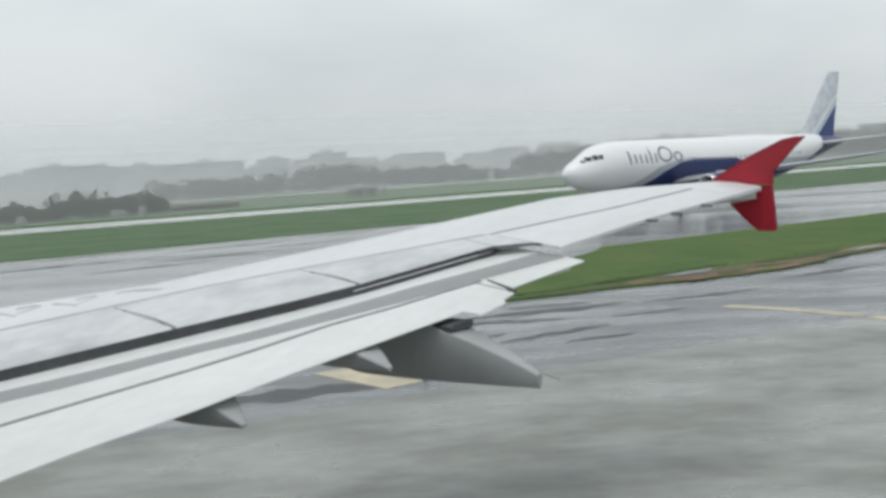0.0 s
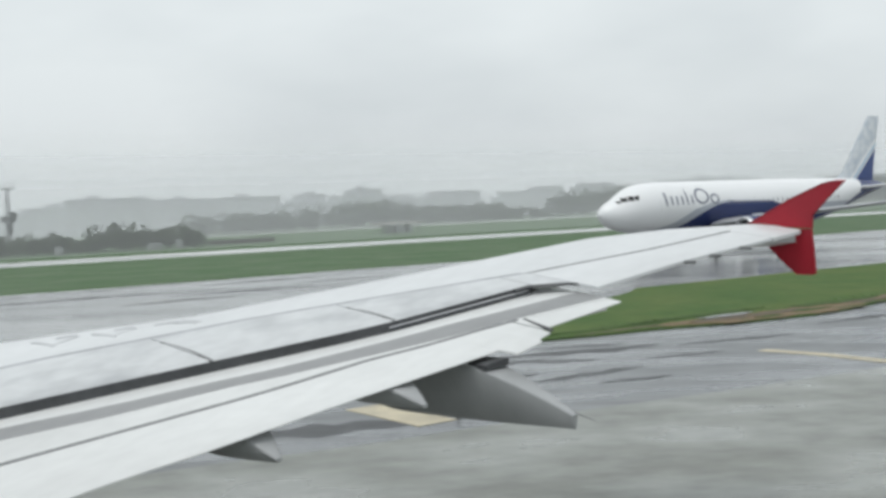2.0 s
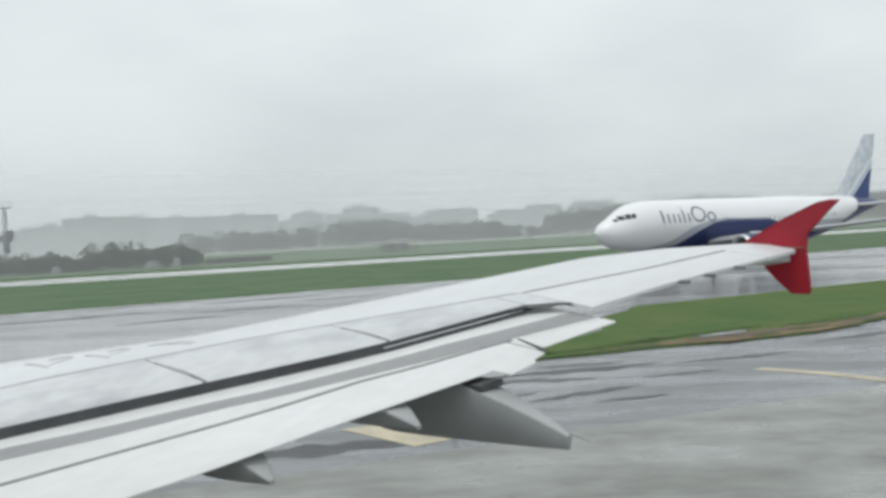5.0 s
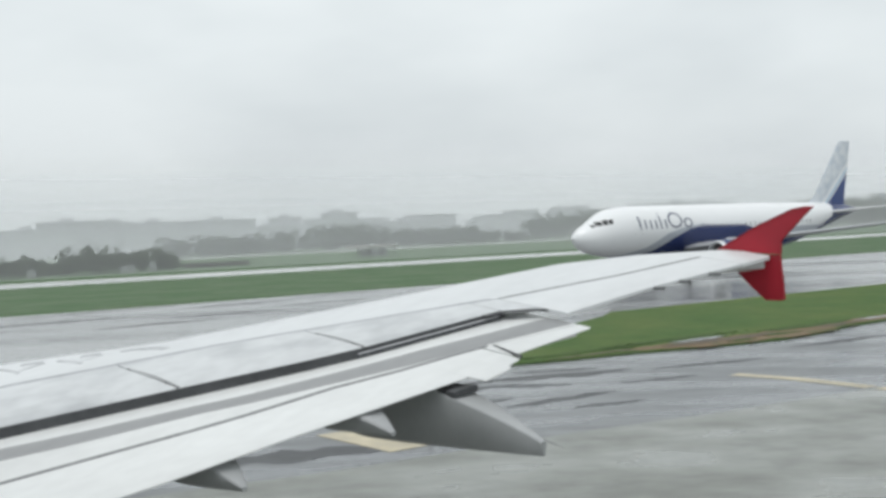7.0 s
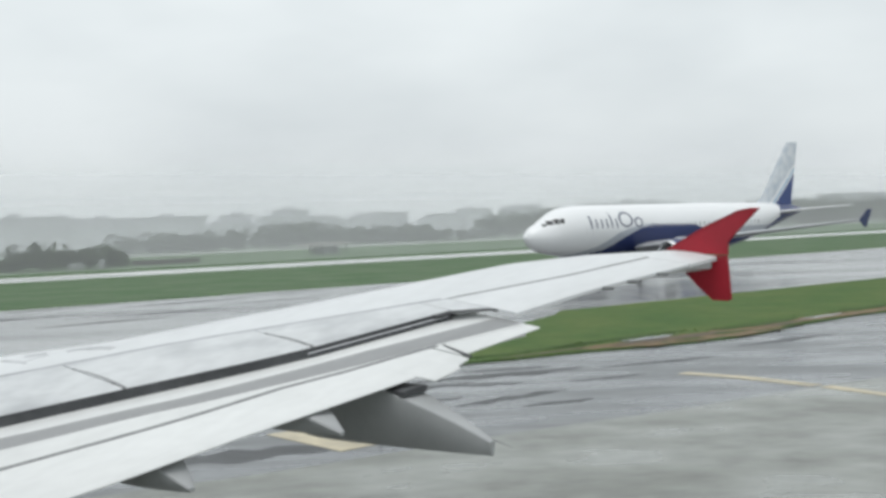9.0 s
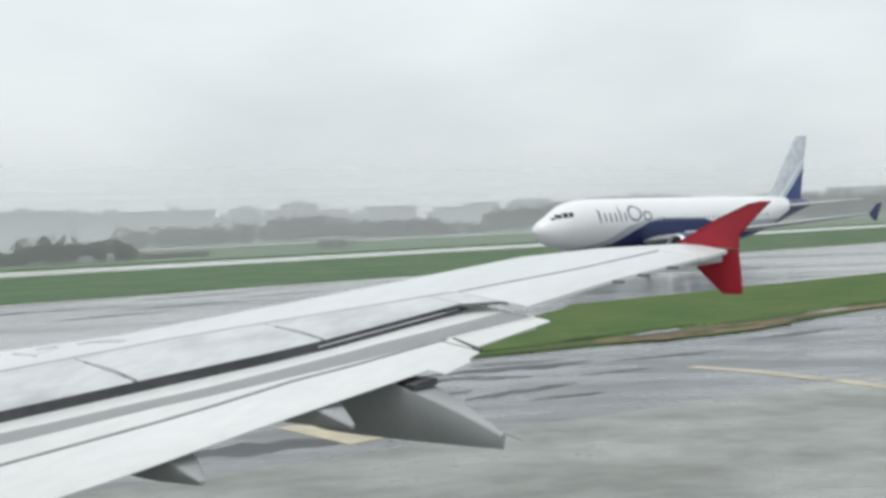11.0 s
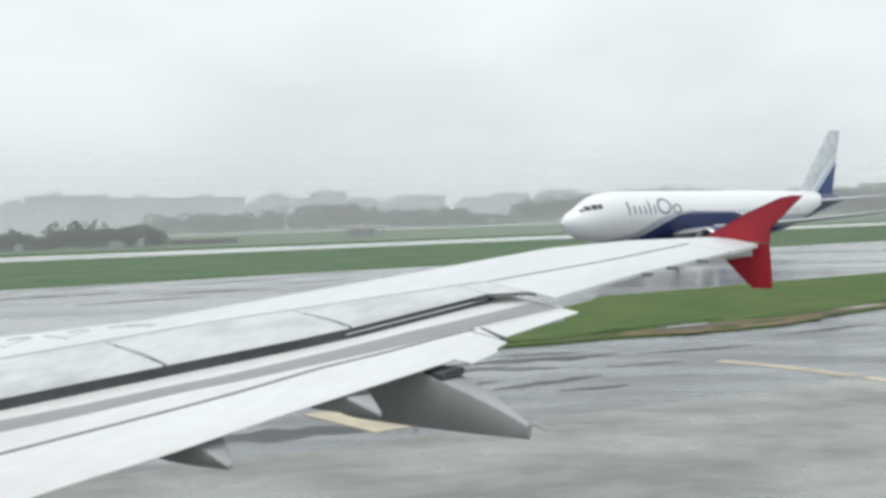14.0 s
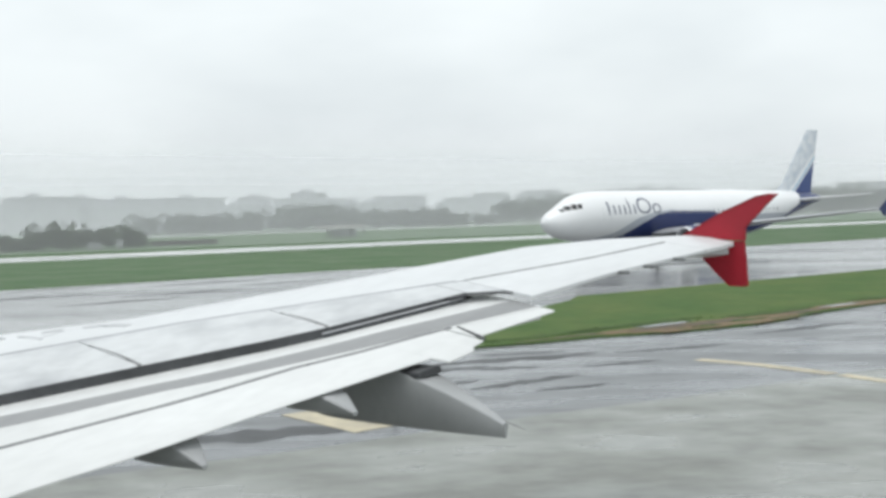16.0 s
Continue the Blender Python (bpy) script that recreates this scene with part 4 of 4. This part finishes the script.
def mast():
    m = thing("radio_mast", Matrix.Translation(field(50.5, 200)), "grey steel mast with antennas and a round equipment cluster", "mast")
    bm = bmesh.new()
    for dx, dy in ((-0.35, -0.35), (0.35, -0.35), (0.35, 0.35), (-0.35, 0.35)):
        rod(bm, (dx, dy, 0), (dx * 0.6, dy * 0.6, 11.0), 0.07, 0.045, 6)
    for i in range(10):
        z = 0.6 + i
        rod(bm, (-0.35, -0.35, z), (0.33, -0.33, z + 0.9), 0.035, n=5)
        rod(bm, (0.35, 0.35, z), (-0.33, 0.33, z + 0.9), 0.035, n=5)
    part("lattice", bm, M_STEEL, m)
    bm = bmesh.new()
    rod(bm, (-1.3, 0, 11.1), (1.3, 0, 11.1), 0.09, n=6)
    rod(bm, (0, -1.2, 11.1), (0, 1.2, 11.1), 0.09, n=6)
    for dx in (-1.2, -0.5, 0.5, 1.2):
        rod(bm, (dx, 0, 11.1), (dx, 0, 12.3), 0.05, n=5)
    part("antenna", bm, M_STEEL, m)
    for x, y, z, r in ((0.95, -0.2, 6.6, 0.75), (-0.35, -0.4, 6.0, 0.6), (0.3, -0.3, 4.9, 0.6), (0.7, 0.2, 5.9, 0.55), (0.35, 0.1, 4.0, 0.5)):
        bm = bmesh.new()
        rod(bm, (x, y - 0.25, z), (x, y + 0.1, z), r, r * 0.75, 14)
        part("dish", bm, M_STEEL, m, "round grey dish")


mast()


def hut(e, n, length, depth, height, wall, roof, label, turn=36.5, open_front=False):
    h = thing("hut", Matrix.Translation(field(e, n)) @ pose(0, 0, 0, 0, 0, turn), label, "hut")
    if open_front:
        for i in range(4):
            bm = bmesh.new()
            x = -length / 2 + length * i / 3
            box(bm, (x - 0.12, -depth / 2, 0), (x + 0.12, -depth / 2 + 0.25, height), 0.02)
            part("post", bm, M_BLACK, h)
        bm = bmesh.new()
        box(bm, (-length * 0.2, -depth * 0.4, 0), (length * 0.35, depth * 0.4, height * 0.75), 0.05)
        part("wall", bm, wall, h)
    else:
        bm = bmesh.new()
        box(bm, (-length / 2, -depth / 2, 0), (length / 2, depth / 2, height), 0.03)
        part("wall", bm, wall, h)
        bm = bmesh.new()
        box(bm, (-length * 0.12, -depth / 2 - 0.03, 0.02), (length * 0.12, -depth / 2 + 0.02, height * 0.75), 0.01)
        part("door", bm, M_STEEL, h)
    bm = bmesh.new()
    o = min(0.3, 0.05 * length)
    box(bm, (-length / 2 - o, -depth / 2 - o, height), (length / 2 + o, depth / 2 + o, height + 0.05 * length * 0.6), 0.02)
    part("roof", bm, roof, h)


hut(131.0, 206, 9.0, 4.0, 2.0, M_TIN, M_REDROOF, "low open shelter with a pale faded roof in the grass", open_front=True)
hut(69.5, 184, 2.0, 1.4, 1.1, M_TIN, M_TIN, "small white cabin before dark bushes")
hut(73.8, 184, 0.9, 0.9, 1.5, M_TIN, M_TIN, "small white cabinet before dark bushes")
hut(39.0, 182, 5.0, 2.4, 1.7, M_TIN, M_TIN, "long white container by the bushes")
hut(53.0, 181, 1.1, 1.0, 1.2, M_TIN, M_TIN, "small white cabinet near the mast")
bm = bmesh.new()
box(bm, (-6.5, -0.4, 0), (6.5, 0.4, 0.85), 0.15)
hedge = part("low_wall", bm, M_BARK, None)
hedge.matrix_basis = Matrix.Translation(field(89, 192)) @ pose(0, 0, 0, 0, 0, 36.5)
tagged(hedge, "long low dark wall at the end of the bushes", "wall")


def building(e, n, length, depth, height, label):
    b = thing("building", Matrix.Translation(field(e, n)) @ pose(0, 0, 0, 0, 0, 36.5), label, "building", "far city blocks")
    bm = bmesh.new()
    box(bm, (-length / 2, -depth / 2, 0), (length / 2, depth / 2, height))
    part("wall", bm, M_WALL, b)
    bm = bmesh.new()
    box(bm, (-length / 2 - 0.4, -depth / 2 - 0.4, height), (length / 2 + 0.4, depth / 2 + 0.4, height + 0.7))
    roof = part("roof", bm, M_ROOF, b)
    if length in (12, 30):
        bm = bmesh.new()
        box(bm, (-length * 0.2, -3, height + 0.7), (-length * 0.2 + 5, 2, height + 2.4))
        part("roof_room", bm, M_WALL, roof)
    me = None
    for f in range(int(height // 3.4)):
        for i in range(max(1, int(length // 4.5))):
            if me is None:
                bm = bmesh.new()
                box(bm, (-0.9, -0.06, -0.7), (0.9, 0.05, 0.7))
                w = part("window", bm, M_PANE, b)
                me = w.data
            else:
                w = new("window", me)
                w.parent = b
            w.location = (-length / 2 + 2.3 + i * 4.5, -depth / 2 - 0.02, 2.0 + f * 3.4)


city_top = line((118, 9), (146, 11), (150, 16.5), (195, 16), (215, 14.5), (290, 13.5), (310, 16.5), (334, 16), (350, 12.5), (377, 15.5), (420, 14), (480, 16), (760, 16))
city = random.Random(8)
along = 118.0
while along < 760:
    l = city.choice((12, 16, 22, 30))
    building(along + l / 2, 520 + city.uniform(-8, 40), l, city.uniform(10, 15), city_top(along + l / 2) * city.uniform(0.72, 1.06),
             "pale multi-storey block almost lost in rain haze")
    along += l + city.choice((-8, -7, -6, -5))
building(735, 425, 150, 30, 17.0, "long flat-roofed terminal building in rain haze")


def haze_bank(n, e0, e1, amount, top, height):
    """A long sheet of imitated haze across the view, leaning so its triangles shade alike."""
    verts, faces, k = [], [], 8
    for i in range(k + 1):
        e = e0 + (e1 - e0) * i / k
        verts += [field(e, n, 0.05), field(e, n + 16.0, height)]
    for i in range(k):
        faces.append((2 * i, 2 * i + 2, 2 * i + 3, 2 * i + 1))
    ob = shape("rain_haze_sheet", verts, faces, haze_sheet_material("haze_sheet", amount, top))
    tagged(ob, "half-clear white sheet that imitates rain haze", "mist", kind="stuff")


for n, amount, top in ((170, 0.26, 24), (310, 0.32, 34), (385, 0.46, 46)):
    haze_bank(n, -300, 1500, amount, top, 320.0)

# ---- small airfield things ----
def edge_light(e, n, top, color, label):
    t = thing("edge_light", Matrix.Translation(field(e, n, top)) @ Matrix.Diagonal((0.55, 0.55, 0.5, 1)), label, "edge light", "taxiway edge lights")
    bm = bmesh.new()
    rod(bm, (0, 0, 0), (0, 0, 0.03), 0.12, 0.1, 12)
    rod(bm, (0, 0, 0.03), (0, 0, 0.3), 0.035, 0.03, 8)
    part("stem", bm, M_BLACK, t)
    bm = bmesh.new()
    rod(bm, (0, 0, 0.3), (0, 0, 0.42), 0.07, 0.05, 12)
    part("lens", bm, color, t)


M_ORANGE = material("orange_cap", (0.5, 0.16, 0.03), 0.4, vary=0.05)
edge_light(14.2, 20.3, 0.026, M_BLACK, "short black edge light on the asphalt")
edge_light(9.0, 44.8, 0.034, M_ORANGE, "short edge light with an orange cap")
edge_light(74.2, 135.6, 0.0, M_BLACK, "short dark edge light in runway grass")


def taxi_sign(e, n):
    s = thing("taxi_sign", Matrix.Translation(field(e, n, 0.09)) @ pose(0, 0, 0, 0, 0, 20), "low yellow and black taxiway sign on the grass", "sign")
    bm = bmesh.new()
    box(bm, (-1.6, -0.12, 0.25), (1.6, 0.12, 1.15), 0.03)
    part("case", bm, M_BLACK, s)
    bm = bmesh.new()
    box(bm, (-1.0, -0.135, 0.33), (1.55, -0.118, 1.07), 0.004)
    face = part("face", bm, M_SIGN, s, "yellow sign face")
    for x in (-0.6, 0.1, 0.8):
        bm = bmesh.new()
        box(bm, (x, -0.145, 0.5), (x + 0.45, -0.134, 0.9))
        part("bar", bm, M_BLACK, face)
    for x in (-1.2, 1.2):
        bm = bmesh.new()
        rod(bm, (x, 0, 0), (x, 0, 0.27), 0.05)
        part("foot", bm, M_METAL, s)


taxi_sign(62.0, 31.5)


def site_barrier(e, n):
    """A row of white hoarding panels on feet."""
    b = thing("site_barrier", Matrix.Translation(field(e, n, 0.026)) @ pose(0, 0, 0, 0, 0, 0), "row of dirty white hoarding panels standing on wet asphalt", "barrier")
    for i in range(4):
        bm = bmesh.new()
        box(bm, (i * 0.86, -0.03, 0.08), (i * 0.86 + 0.82, 0.03, 1.2), 0.012)
        panel_ob = part("hoarding_panel", bm, M_HOARD, b)
        bm = bmesh.new()
        box(bm, (i * 0.86 + 0.36, -0.045, 0.75), (i * 0.86 + 0.46, -0.031, 0.9), 0.004)
        part("label_plate", bm, M_BLACK, panel_ob)
        bm = bmesh.new()
        box(bm, (i * 0.86 + 0.05, -0.25, 0.0), (i * 0.86 + 0.15, 0.25, 0.1), 0.02)
        part("foot", bm, M_METAL, b)


M_HOARD = material("dirty_white_sheet", (0.62, 0.63, 0.63), 0.45, vary=0.12, scale=1.2, fine=7.0)
site_barrier(18.2, 30.3)
